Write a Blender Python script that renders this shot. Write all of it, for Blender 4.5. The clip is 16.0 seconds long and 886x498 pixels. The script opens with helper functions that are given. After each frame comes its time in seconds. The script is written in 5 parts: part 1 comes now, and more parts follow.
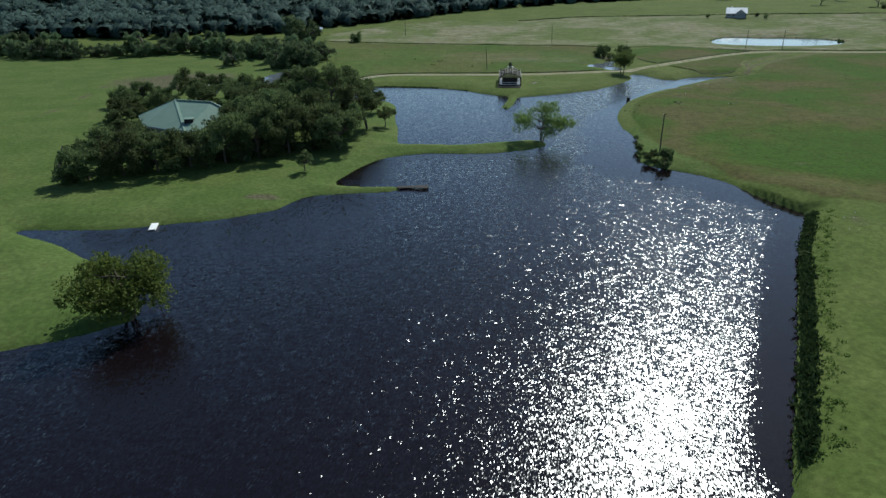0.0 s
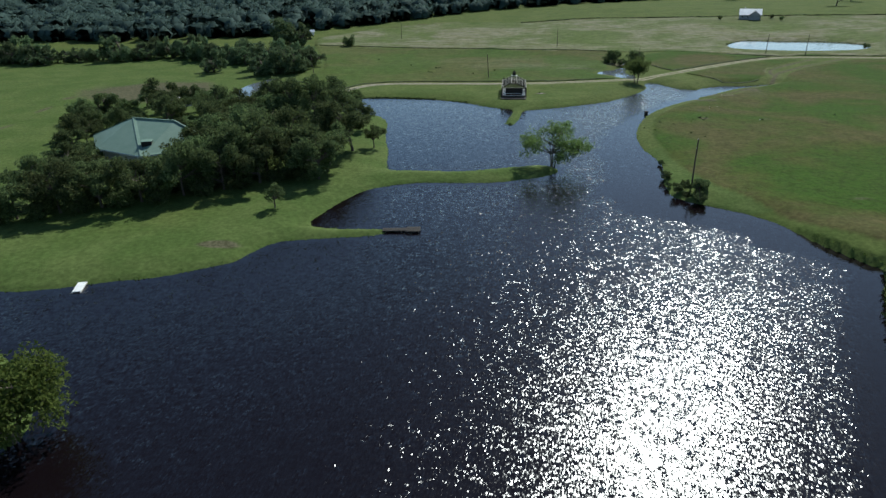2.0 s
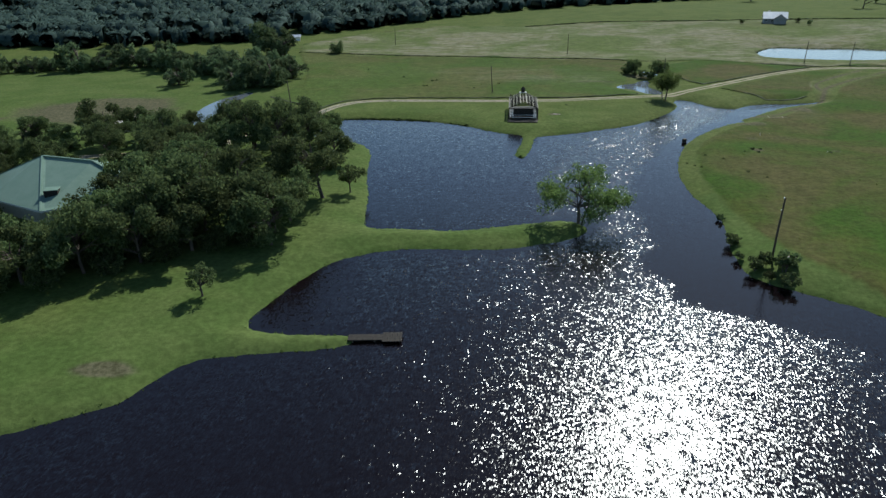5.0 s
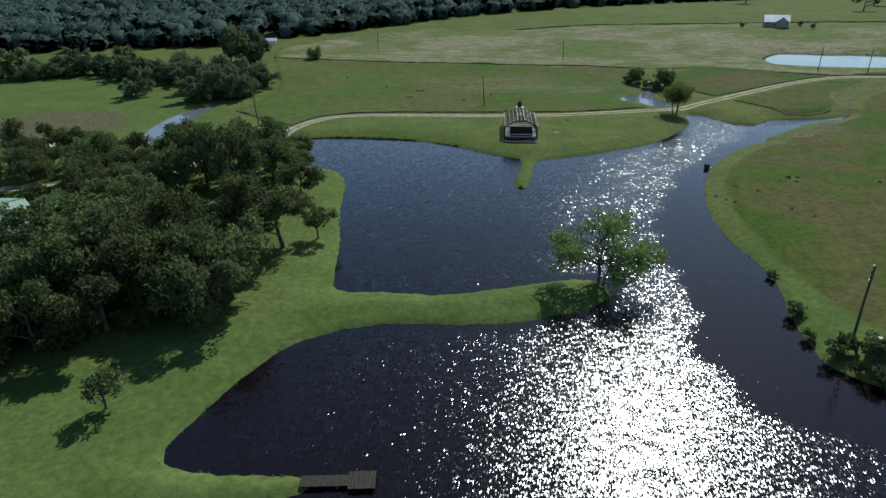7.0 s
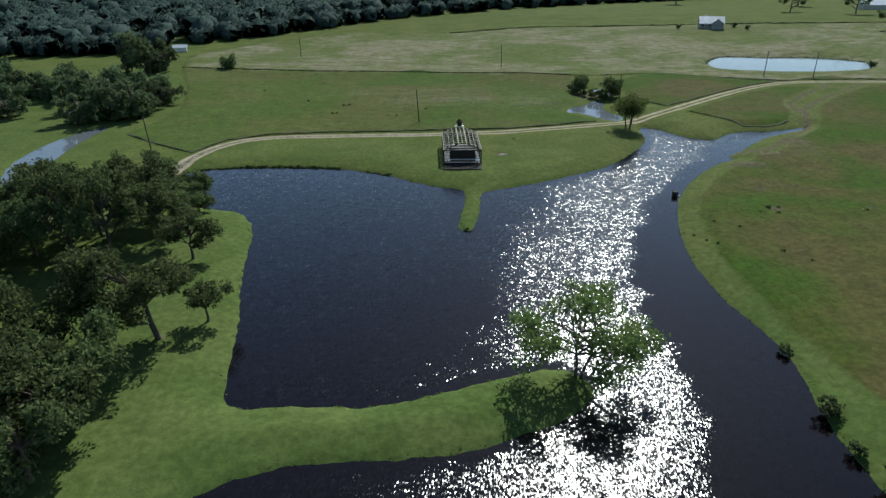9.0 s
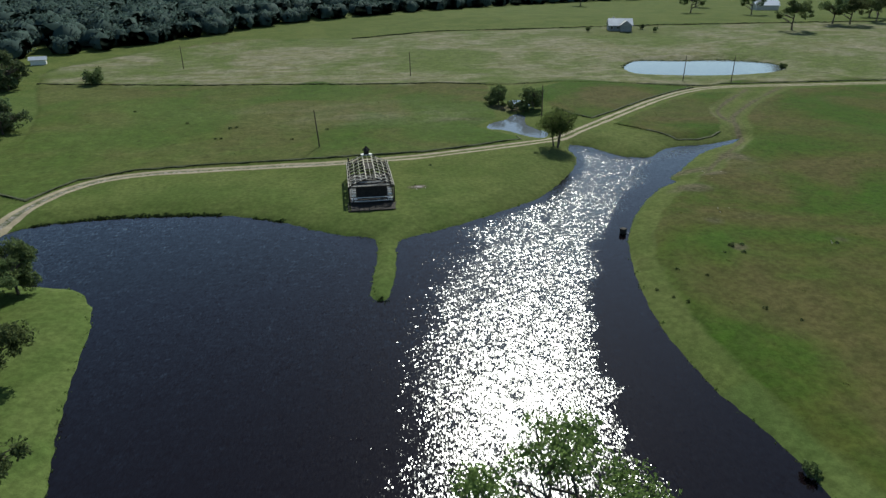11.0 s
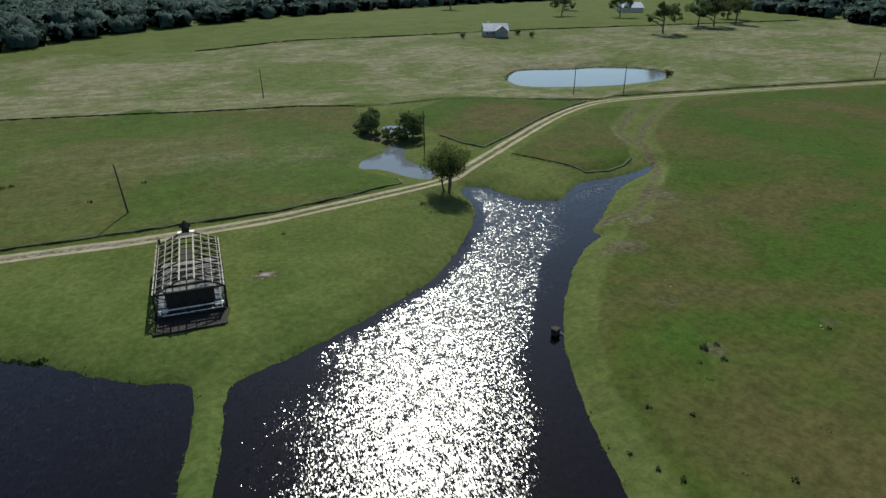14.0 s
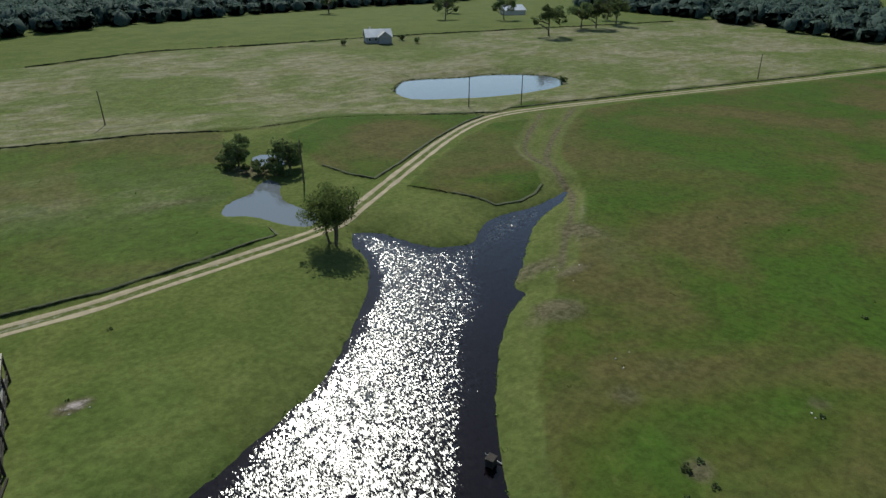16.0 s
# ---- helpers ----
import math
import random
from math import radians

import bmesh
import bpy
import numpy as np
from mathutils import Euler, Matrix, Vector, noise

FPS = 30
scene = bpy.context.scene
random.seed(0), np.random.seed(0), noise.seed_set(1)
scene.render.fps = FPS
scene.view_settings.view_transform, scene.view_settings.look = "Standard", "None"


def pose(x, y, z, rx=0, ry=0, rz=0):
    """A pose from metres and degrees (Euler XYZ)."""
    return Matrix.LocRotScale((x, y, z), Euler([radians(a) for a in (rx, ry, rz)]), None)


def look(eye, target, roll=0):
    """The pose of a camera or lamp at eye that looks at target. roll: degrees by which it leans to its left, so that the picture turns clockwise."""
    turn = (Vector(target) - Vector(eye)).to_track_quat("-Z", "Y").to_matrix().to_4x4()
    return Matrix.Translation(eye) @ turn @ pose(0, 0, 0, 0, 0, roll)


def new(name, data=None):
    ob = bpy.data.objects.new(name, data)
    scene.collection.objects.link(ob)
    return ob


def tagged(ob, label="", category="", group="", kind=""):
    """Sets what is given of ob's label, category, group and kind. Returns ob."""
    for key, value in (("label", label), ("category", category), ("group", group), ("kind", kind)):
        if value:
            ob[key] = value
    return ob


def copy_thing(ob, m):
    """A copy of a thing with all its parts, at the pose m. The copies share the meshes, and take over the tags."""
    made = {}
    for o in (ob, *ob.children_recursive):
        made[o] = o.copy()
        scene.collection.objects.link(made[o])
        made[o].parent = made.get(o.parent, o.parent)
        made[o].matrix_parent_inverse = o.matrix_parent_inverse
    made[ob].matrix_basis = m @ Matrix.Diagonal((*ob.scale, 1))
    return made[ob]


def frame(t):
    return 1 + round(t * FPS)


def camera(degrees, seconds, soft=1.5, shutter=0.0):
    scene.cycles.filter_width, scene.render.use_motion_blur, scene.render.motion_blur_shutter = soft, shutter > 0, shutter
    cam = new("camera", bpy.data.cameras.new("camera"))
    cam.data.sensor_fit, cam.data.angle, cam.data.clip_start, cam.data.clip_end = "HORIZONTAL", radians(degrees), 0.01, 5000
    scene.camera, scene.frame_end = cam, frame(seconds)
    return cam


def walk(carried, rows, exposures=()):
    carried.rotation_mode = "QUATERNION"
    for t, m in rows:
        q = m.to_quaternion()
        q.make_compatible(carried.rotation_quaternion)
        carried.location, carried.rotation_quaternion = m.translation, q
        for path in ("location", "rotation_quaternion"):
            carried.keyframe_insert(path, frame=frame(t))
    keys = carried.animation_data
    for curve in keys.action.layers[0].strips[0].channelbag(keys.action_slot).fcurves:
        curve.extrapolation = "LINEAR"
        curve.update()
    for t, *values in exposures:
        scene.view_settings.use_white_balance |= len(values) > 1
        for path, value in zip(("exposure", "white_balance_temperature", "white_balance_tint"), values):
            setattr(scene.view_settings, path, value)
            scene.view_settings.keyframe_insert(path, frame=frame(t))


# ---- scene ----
cam = camera(71.1, 16.0)
METRES, EYE, TILT, LEAN, TURN = 164.4, 36.0, 0.0, 0.0, 0.0
ROWS = [
    (0.0, 0.0, 0.0, 0.0, -0.32, -24.56, 0.7),
    (0.5, 0.0012, 0.0307, -0.0, -0.33, -24.59, 0.7),
    (1.0, 0.0024, 0.0616, 0.0001, -0.33, -24.61, 0.69),
    (1.5, 0.0035, 0.0923, 0.0002, -0.33, -24.63, 0.68),
    (2.0, 0.0054, 0.1236, -0.0001, -0.33, -24.63, 0.72),
    (2.5, 0.0068, 0.1545, 0.0, -0.33, -24.64, 0.69),
    (3.0, 0.0089, 0.1864, -0.0005, -0.33, -24.63, 0.72),
    (3.5, 0.0111, 0.2181, -0.001, -0.33, -24.62, 0.73),
    (4.0, 0.013, 0.2499, -0.002, -0.31, -24.61, 0.71),
    (6.5, 0.0095, 0.405, -0.0058, -0.79, -24.59, 0.52),
    (7.0, 0.0117, 0.4361, -0.0058, -1.58, -24.61, 0.48),
    (7.5, 0.0136, 0.4675, -0.0058, -2.98, -24.63, 0.41),
    (8.0, 0.016, 0.4988, -0.0062, -4.5, -24.63, 0.36),
    (8.5, 0.0192, 0.5301, -0.0066, -6.14, -24.64, 0.33),
    (9.0, 0.0237, 0.5608, -0.0071, -7.52, -24.64, 0.28),
    (11.5, 0.0588, 0.7162, -0.0097, -18.06, -24.54, 0.09),
    (12.0, 0.0699, 0.7457, -0.0098, -20.2, -24.52, 0.06),
    (12.5, 0.0816, 0.7754, -0.0104, -22.03, -24.49, 0.03),
    (13.0, 0.094, 0.8037, -0.0108, -23.6, -24.46, 0.01),
    (13.5, 0.1071, 0.8321, -0.0119, -24.93, -24.41, -0.03),
    (14.0, 0.1212, 0.8603, -0.0128, -27.1, -24.36, -0.05),
    (14.5, 0.1357, 0.8877, -0.0133, -29.76, -24.3, -0.05),
    (15.0, 0.151, 0.9133, -0.0135, -32.06, -24.27, -0.09),
    (15.5, 0.1673, 0.939, -0.014, -34.57, -24.2, -0.1),
    (16.0, 0.1845, 0.9635, -0.0141, -37.35, -24.16, -0.13),
]
walk(cam, [(t, pose(0, 0, EYE, TILT, LEAN, TURN) @ pose(METRES * x, METRES * y, METRES * z, 90 + pitch, roll, yaw)) for t, x, y, z, yaw, pitch, roll in ROWS], [(0.0, 0.2, 6150, 2), (8.0, 0.2, 6250, 3), (12.0, 0.15, 6600, 2), (16.0, 0.14, 6700, 3)])

# ---- world, sun ----
SUN_AZ, SUN_EL = 24.5, 41.5
world = bpy.data.worlds.new("sky")
scene.world = world
world.use_nodes = True
wn = world.node_tree.nodes
sky = wn.new("ShaderNodeTexSky")
sky.sky_type, sky.sun_disc = "NISHITA", False
sky.air_density, sky.dust_density, sky.ozone_density = 1.0, 0.35, 2.8
sky.sun_elevation, sky.sun_rotation = radians(SUN_EL), radians(SUN_AZ)
world.node_tree.links.new(sky.outputs[0], wn["Background"].inputs[0])
wn["Background"].inputs[1].default_value = 0.095
sun_data = bpy.data.lights.new("sun", "SUN")
sun_data.energy, sun_data.angle, sun_data.color = 4.8, radians(0.55), (1.0, 0.97, 0.91)
sun = new("sun", sun_data)
sun_way = Vector((math.sin(radians(SUN_AZ)) * math.cos(radians(SUN_EL)), math.cos(radians(SUN_AZ)) * math.cos(radians(SUN_EL)), math.sin(radians(SUN_EL))))
sun.matrix_world = look(sun_way * 900, (0, 0, 0))


# ---- materials ----
class Nodes:
    """A short way to write a node material."""

    def __init__(self, name):
        self.mat = bpy.data.materials.new(name)
        self.mat.use_nodes = True
        self.tree = self.mat.node_tree
        self.bsdf = self.tree.nodes["Principled BSDF"]
        self.out = self.tree.nodes["Material Output"]

    def add(self, kind, **values):
        n = self.tree.nodes.new("ShaderNode" + kind)
        for k, v in values.items():
            if k == "operation":
                n.operation = v
            elif k == "blend":
                n.blend_type = v
            elif k == "data_type":
                n.data_type = v
            elif k == "attribute":
                n.attribute_name = v
            else:
                self.put(n.inputs[k.replace("_", " ")], v)
        return n

    def put(self, socket, v):
        if isinstance(v, bpy.types.NodeSocket):
            self.tree.links.new(v, socket)
        else:
            socket.default_value = v

    def place(self, stretch=(1, 1, 1)):
        g = self.add("NewGeometry").outputs["Position"]
        m = self.add("Mapping", Vector=g, Scale=stretch)
        return m.outputs[0]

    def local(self, stretch=(1, 1, 1)):
        return self.add("Mapping", Vector=self.add("TexCoord").outputs["Object"], Scale=stretch).outputs[0]

    def noise(self, vector, scale, detail=4.0, rough=0.55, warp=0.0):
        return self.add("TexNoise", Vector=vector, Scale=scale, Detail=detail, Roughness=rough, Distortion=warp).outputs["Fac"]

    def ramp(self, fac, lo, hi):
        n = self.add("MapRange", Value=fac)
        n.inputs["From Min"].default_value, n.inputs["From Max"].default_value = lo, hi
        n.interpolation_type = "SMOOTHSTEP"
        return n.outputs[0]

    def math(self, op, a, b=0.0):
        n = self.add("Math", operation=op)
        self.put(n.inputs[0], a)
        self.put(n.inputs[1], b)
        return n.outputs[0]

    def mix(self, fac, a, b, blend="MIX"):
        n = self.add("Mix", data_type="RGBA", blend=blend)
        self.put(n.inputs[0], fac)
        self.put(n.inputs[6], a)
        self.put(n.inputs[7], b)
        return n.outputs[2]

    def bump(self, height, strength, distance):
        return self.add("Bump", Height=height, Strength=strength, Distance=distance).outputs[0]


def rgb(r, g, b):
    return (r, g, b, 1.0)


def ground_material():
    n = Nodes("grass_ground")
    p = n.place()
    attr = lambda a: n.add("Attribute", attribute=a).outputs["Fac"]
    tall, dry, road, soil, lawn = attr("tall"), attr("dry"), attr("road"), attr("soil"), attr("lawn")
    big = n.noise(p, 0.018, 4, 0.6, 0.4)
    mid = n.noise(p, 0.09, 5, 0.62, 0.3)
    fine = n.noise(p, 1.3, 5, 0.7)
    speck = n.noise(p, 5.0, 3, 0.7)
    mown = n.mix(n.ramp(mid, 0.35, 0.65), rgb(0.078, 0.104, 0.017), rgb(0.108, 0.127, 0.024))
    mown = n.mix(n.math("MULTIPLY", n.ramp(n.noise(p, 0.2, 4, 0.65), 0.55, 0.75), 0.5), mown, rgb(0.104, 0.102, 0.025))
    bright = n.mix(n.ramp(mid, 0.35, 0.65), rgb(0.076, 0.112, 0.020), rgb(0.102, 0.132, 0.027))
    mown = n.mix(lawn, mown, bright)
    mown = n.mix(n.math("MULTIPLY", dry, n.math("ADD", 0.35, n.math("MULTIPLY", mid, 0.6))), mown, rgb(0.118, 0.116, 0.033))
    field = n.mix(n.ramp(n.noise(p, 0.03, 5, 0.66, 0.5), 0.40, 0.60), rgb(0.046, 0.086, 0.0085), rgb(0.076, 0.083, 0.0135))
    field = n.mix(n.math("MULTIPLY", n.ramp(n.noise(p, 0.030, 5, 0.6, 0.7), 0.45, 0.62), 0.72), field, rgb(0.100, 0.078, 0.024))
    field = n.mix(n.math("MULTIPLY", n.ramp(n.noise(n.place((0.028, 0.05, 0.1)), 1.0, 5, 0.62, 0.7), 0.52, 0.66), 0.32), field, rgb(0.052, 0.106, 0.0125))
    patch = n.noise(p, 0.022, 6, 0.68, 0.9)
    tuft = n.noise(n.place((0.10, 0.22, 0.1)), 1.0, 5, 0.7, 0.6)
    straw = n.mix(n.ramp(patch, 0.44, 0.62), rgb(0.084, 0.106, 0.020), rgb(0.140, 0.130, 0.042))
    straw = n.mix(n.math("MULTIPLY", n.ramp(tuft, 0.36, 0.66), n.ramp(patch, 0.32, 0.60)), straw, rgb(0.205, 0.182, 0.088))
    field = n.mix(n.math("MULTIPLY", lawn, n.math("ADD", 0.4, n.math("MULTIPLY", mid, 0.8))), field, rgb(0.104, 0.132, 0.026))
    field = n.mix(dry, field, straw)
    col = n.mix(tall, mown, field)
    dirt = n.mix(n.ramp(fine, 0.3, 0.7), rgb(0.24, 0.195, 0.125), rgb(0.34, 0.285, 0.19))
    mud = n.mix(n.ramp(fine, 0.3, 0.7), rgb(0.078, 0.064, 0.027), rgb(0.135, 0.108, 0.052))
    col = n.mix(n.math("MULTIPLY", n.ramp(n.math("ADD", soil, n.math("MULTIPLY", n.math("SUBTRACT", mid, 0.5), 1.2)), 0.3, 0.8), 0.8), col, mud)
    col = n.mix(n.ramp(n.math("ADD", road, n.math("MULTIPLY", n.math("SUBTRACT", fine, 0.5), 0.6)), 0.35, 0.65), col, dirt)
    blot = n.ramp(n.noise(p, 0.33, 5, 0.7, 0.4), 0.3, 0.7)
    col = n.mix(n.math("MULTIPLY", n.math("SUBTRACT", 1.0, blot), n.math("ADD", 0.16, n.math("MULTIPLY", tall, 0.34))), col, rgb(0.036, 0.044, 0.009))
    pale = n.ramp(n.noise(p, 0.75, 5, 0.72, 0.5), 0.56, 0.80)
    col = n.mix(n.math("MULTIPLY", pale, n.math("ADD", 0.12, n.math("MULTIPLY", tall, 0.28))), col, rgb(0.128, 0.124, 0.028))
    # grain of single tufts
    grain = n.math("ADD", 0.62, n.math("MULTIPLY", n.ramp(fine, 0.25, 0.75), 0.48))
    grain = n.math("MULTIPLY", grain, n.math("ADD", 1.0, n.math("MULTIPLY", tall, n.math("ADD", 0.07, n.math("MULTIPLY", dry, 0.2)))))
    gr = n.add("CombineColor", Red=n.math("MULTIPLY", grain, 0.96), Green=grain, Blue=n.math("MULTIPLY", grain, 1.5)).outputs[0]
    col = n.mix(1.0, col, gr, "MULTIPLY")
    n.put(n.bsdf.inputs["Base Color"], col)
    n.put(n.bsdf.inputs["Roughness"], 0.95)
    n.put(n.bsdf.inputs["Specular IOR Level"], 0.03)
    h = n.math("ADD", n.math("MULTIPLY", fine, 0.7), n.math("MULTIPLY", speck, 0.3))
    n.put(n.bsdf.inputs["Normal"], n.bump(h, 0.45, 0.2))
    return n.mat


def water_material(name, body_tint, slope, rough=0.07):
    """Dark water whose small waves lean the surface this way and that; slope is their steepness."""
    n = Nodes(name)
    calm = n.add("Attribute", attribute="calm").outputs["Fac"]
    g = n.add("NewGeometry").outputs["Position"]
    turned = n.add("Mapping", Vector=g, Rotation=(0, 0, radians(13))).outputs[0]
    m = n.add("Mapping", Vector=turned, Scale=(6.6, 2.4, 1.0)).outputs[0]
    m2 = n.add("Mapping", Vector=g, Rotation=(0, 0, radians(-18)), Scale=(1.3, 2.4, 1.0)).outputs[0]
    small = n.add("TexNoise", Vector=m, Scale=1.0, Detail=1.6, Roughness=0.5, Distortion=0.3).outputs["Color"]
    large = n.add("TexNoise", Vector=m2, Scale=1.0, Detail=1.0, Roughness=0.5, Distortion=0.3).outputs["Color"]
    def lean(wave, x, y):
        off = n.add("VectorMath", operation="SUBTRACT")
        n.put(off.inputs[0], wave)
        n.put(off.inputs[1], (0.5, 0.5, 0.5))
        by = n.add("VectorMath", operation="MULTIPLY")
        n.put(by.inputs[0], off.outputs[0])
        n.put(by.inputs[1], (x * slope, y * slope, 0.0))
        return by.outputs[0]

    both = n.add("VectorMath", operation="ADD")
    n.put(both.inputs[0], lean(small, 0.82, 0.60))
    n.put(both.inputs[1], lean(large, 0.26, 0.28))
    gust = n.ramp(n.noise(n.place((0.05, 0.08, 1.0)), 1.0, 3, 0.6, 0.5), 0.3, 0.7)
    amp = n.math("MULTIPLY", n.math("SUBTRACT", 1.0, n.math("MULTIPLY", calm, 0.8)), n.math("ADD", 0.8, n.math("MULTIPLY", gust, 0.3)))
    chop = n.add("Mapping", Vector=g, Rotation=(0, 0, radians(30)), Scale=(4.0, 2.6, 1.0)).outputs[0]
    amp = n.math("MULTIPLY", amp, n.math("ADD", 0.62, n.math("MULTIPLY", n.ramp(n.noise(chop, 0.3, 3, 0.6), 0.42, 0.75), 1.15)))
    by = n.add("VectorMath", operation="SCALE")
    n.put(by.inputs[0], both.outputs[0])
    n.put(by.inputs["Scale"], amp)
    up = n.add("VectorMath", operation="ADD")
    n.put(up.inputs[0], by.outputs[0])
    n.put(up.inputs[1], (0.0, 0.0, 1.0))
    unit = n.add("VectorMath", operation="NORMALIZE")
    n.put(unit.inputs[0], up.outputs[0])
    deep = n.add("BsdfDiffuse", Color=body_tint)
    shine = n.add("BsdfAnisotropic", Color=rgb(0.96, 0.98, 1.0), Roughness=n.math("SUBTRACT", rough, n.math("MULTIPLY", calm, rough * 0.45)), Normal=unit.outputs[0])
    shine.distribution = "BECKMANN"
    fresnel = n.add("Fresnel", IOR=1.33, Normal=unit.outputs[0])
    both = n.add("MixShader", Fac=fresnel.outputs[0])
    n.put(both.inputs[1], deep.outputs[0])
    n.put(both.inputs[2], shine.outputs[0])
    n.put(n.out.inputs[0], both.outputs[0])
    return n.mat


def leaf_material(name, dark, light, translucent=0.3):
    n = Nodes(name)
    island = n.add("NewGeometry").outputs["Random Per Island"]
    per = n.add("ObjectInfo").outputs["Random"]
    col = n.mix(island, dark, light)
    hue = n.add("HueSaturation", Hue=n.math("ADD", 0.485, n.math("MULTIPLY", per, 0.03)), Value=n.math("ADD", 0.62, n.math("MULTIPLY", per, 0.76)), Color=col).outputs[0]
    n.put(n.bsdf.inputs["Base Color"], hue)
    n.put(n.bsdf.inputs["Roughness"], 0.8)
    n.put(n.bsdf.inputs["Specular IOR Level"], 0.05)
    t = n.add("BsdfTranslucent", Color=hue)
    m = n.add("MixShader", Fac=translucent)
    n.put(m.inputs[1], n.bsdf.outputs[0])
    n.put(m.inputs[2], t.outputs[0])
    n.put(n.out.inputs[0], m.outputs[0])
    return n.mat


def rough_material(name, a, b, scale=3.0, rough=0.8, stretch=(1, 1, 1), metal=0.0, bump=0.3):
    n = Nodes(name)
    p = n.local(stretch)
    f = n.noise(p, scale, 5, 0.65)
    g = n.noise(p, scale * 7, 3, 0.6)
    col = n.mix(n.ramp(f, 0.3, 0.7), a, b)
    col = n.mix(n.math("MULTIPLY", n.ramp(g, 0.5, 0.8), 0.3), col, tuple(c * 0.45 for c in a[:3]) + (1.0,))
    n.put(n.bsdf.inputs["Base Color"], col)
    n.put(n.bsdf.inputs["Roughness"], n.math("ADD", rough - 0.08, n.math("MULTIPLY", f, 0.16)))
    n.put(n.bsdf.inputs["Metallic"], metal)
    n.put(n.bsdf.inputs["Normal"], n.bump(g, bump, 0.02))
    return n.mat


GROUND = ground_material()
DIRT = rough_material("road_dirt", rgb(0.20, 0.165, 0.105), rgb(0.30, 0.255, 0.17), 0.5, 0.95)
WATER_MAT = water_material("lake_water", rgb(0.0050, 0.0032, 0.0040), 1.3, 0.25)
# Muddy pond colour, lifted to stand in for bright reflected horizon sky.
POND_MAT = water_material("pond_water", rgb(0.10, 0.115, 0.13), 0.25)
LEAF_OAK = leaf_material("oak_leaves", rgb(0.044, 0.066, 0.028), rgb(0.150, 0.188, 0.074), 0.36)
LEAF_WILLOW = leaf_material("willow_leaves", rgb(0.080, 0.132, 0.028), rgb(0.165, 0.220, 0.056), 0.45)
LEAF_HEDGE = leaf_material("hedge_leaves", rgb(0.076, 0.112, 0.052), rgb(0.140, 0.180, 0.088), 0.35)
LEAF_SPIT = leaf_material("lakeside_leaves", rgb(0.064, 0.100, 0.030), rgb(0.155, 0.205, 0.066), 0.5)
# Distance haze is put into the blue-grey leaf colour; there is no volume.
LEAF_FOREST_HAZED = leaf_material("hazed_forest_leaves", rgb(0.066, 0.106, 0.094), rgb(0.082, 0.126, 0.108), 0.45)
LEAF_REED = leaf_material("reed_leaves", rgb(0.055, 0.090, 0.022), rgb(0.120, 0.160, 0.045), 0.5)
GRASS_TUFT = leaf_material("grass_tufts", rgb(0.060, 0.085, 0.022), rgb(0.130, 0.135, 0.045), 0.5)
# Near-black leaf colour stands in for shadow at banks and field edges.
LEAF_SHADED = leaf_material("shaded_edge_leaves", rgb(0.018, 0.028, 0.010), rgb(0.050, 0.068, 0.024), 0.2)
BARK = rough_material("bark", rgb(0.055, 0.042, 0.032), rgb(0.115, 0.092, 0.072), 4.0, 0.9, (1, 1, 0.25))
POLE_WOOD = rough_material("pole_wood", rgb(0.060, 0.042, 0.030), rgb(0.110, 0.085, 0.062), 5.0, 0.85, (1, 1, 0.1))
OLD_WOOD = rough_material("weathered_wood", rgb(0.27, 0.25, 0.20), rgb(0.42, 0.39, 0.33), 6.0, 0.8, (1, 0.2, 1))
DARK_WOOD = rough_material("dark_timber", rgb(0.020, 0.017, 0.015), rgb(0.050, 0.043, 0.037), 5.0, 0.8)
WHITE_PAINT = rough_material("white_paint", rgb(0.68, 0.67, 0.63), rgb(0.80, 0.79, 0.76), 2.0, 0.55)
GREEN_METAL = rough_material("green_metal_roof", rgb(0.138, 0.208, 0.162), rgb(0.165, 0.236, 0.188), 0.6, 0.6, metal=0.0, bump=0.05)
for dull in (DARK_WOOD, GREEN_METAL):
    dull.node_tree.nodes["Principled BSDF"].inputs["Specular IOR Level"].default_value = 0.14
GREY_DECK = rough_material("grey_deck_boards", rgb(0.110, 0.108, 0.100), rgb(0.190, 0.186, 0.172), 0.8, 0.85)
# Grass darkened to paint the shadow line along the field step.
RANK_GRASS_SHADED = rough_material("rank_grass_shaded", rgb(0.022, 0.030, 0.009), rgb(0.055, 0.066, 0.018), 0.6, 0.95)
WHITE_METAL = rough_material("white_metal_roof", rgb(0.55, 0.57, 0.60), rgb(0.66, 0.68, 0.70), 0.6, 0.35, metal=0.4, bump=0.05)
GREY_WALL = rough_material("grey_siding", rgb(0.20, 0.21, 0.22), rgb(0.28, 0.29, 0.30), 1.0, 0.7)
CREAM_WALL = rough_material("cream_siding", rgb(0.42, 0.40, 0.34), rgb(0.52, 0.50, 0.44), 1.0, 0.7)
GLASS = Nodes("dark_window_glass")
GLASS.put(GLASS.bsdf.inputs["Base Color"], rgb(0.02, 0.025, 0.03))
GLASS.put(GLASS.bsdf.inputs["Roughness"], 0.08)
GLASS = GLASS.mat
STONE = rough_material("pale_stone", rgb(0.36, 0.34, 0.30), rgb(0.50, 0.48, 0.44), 3.0, 0.85)


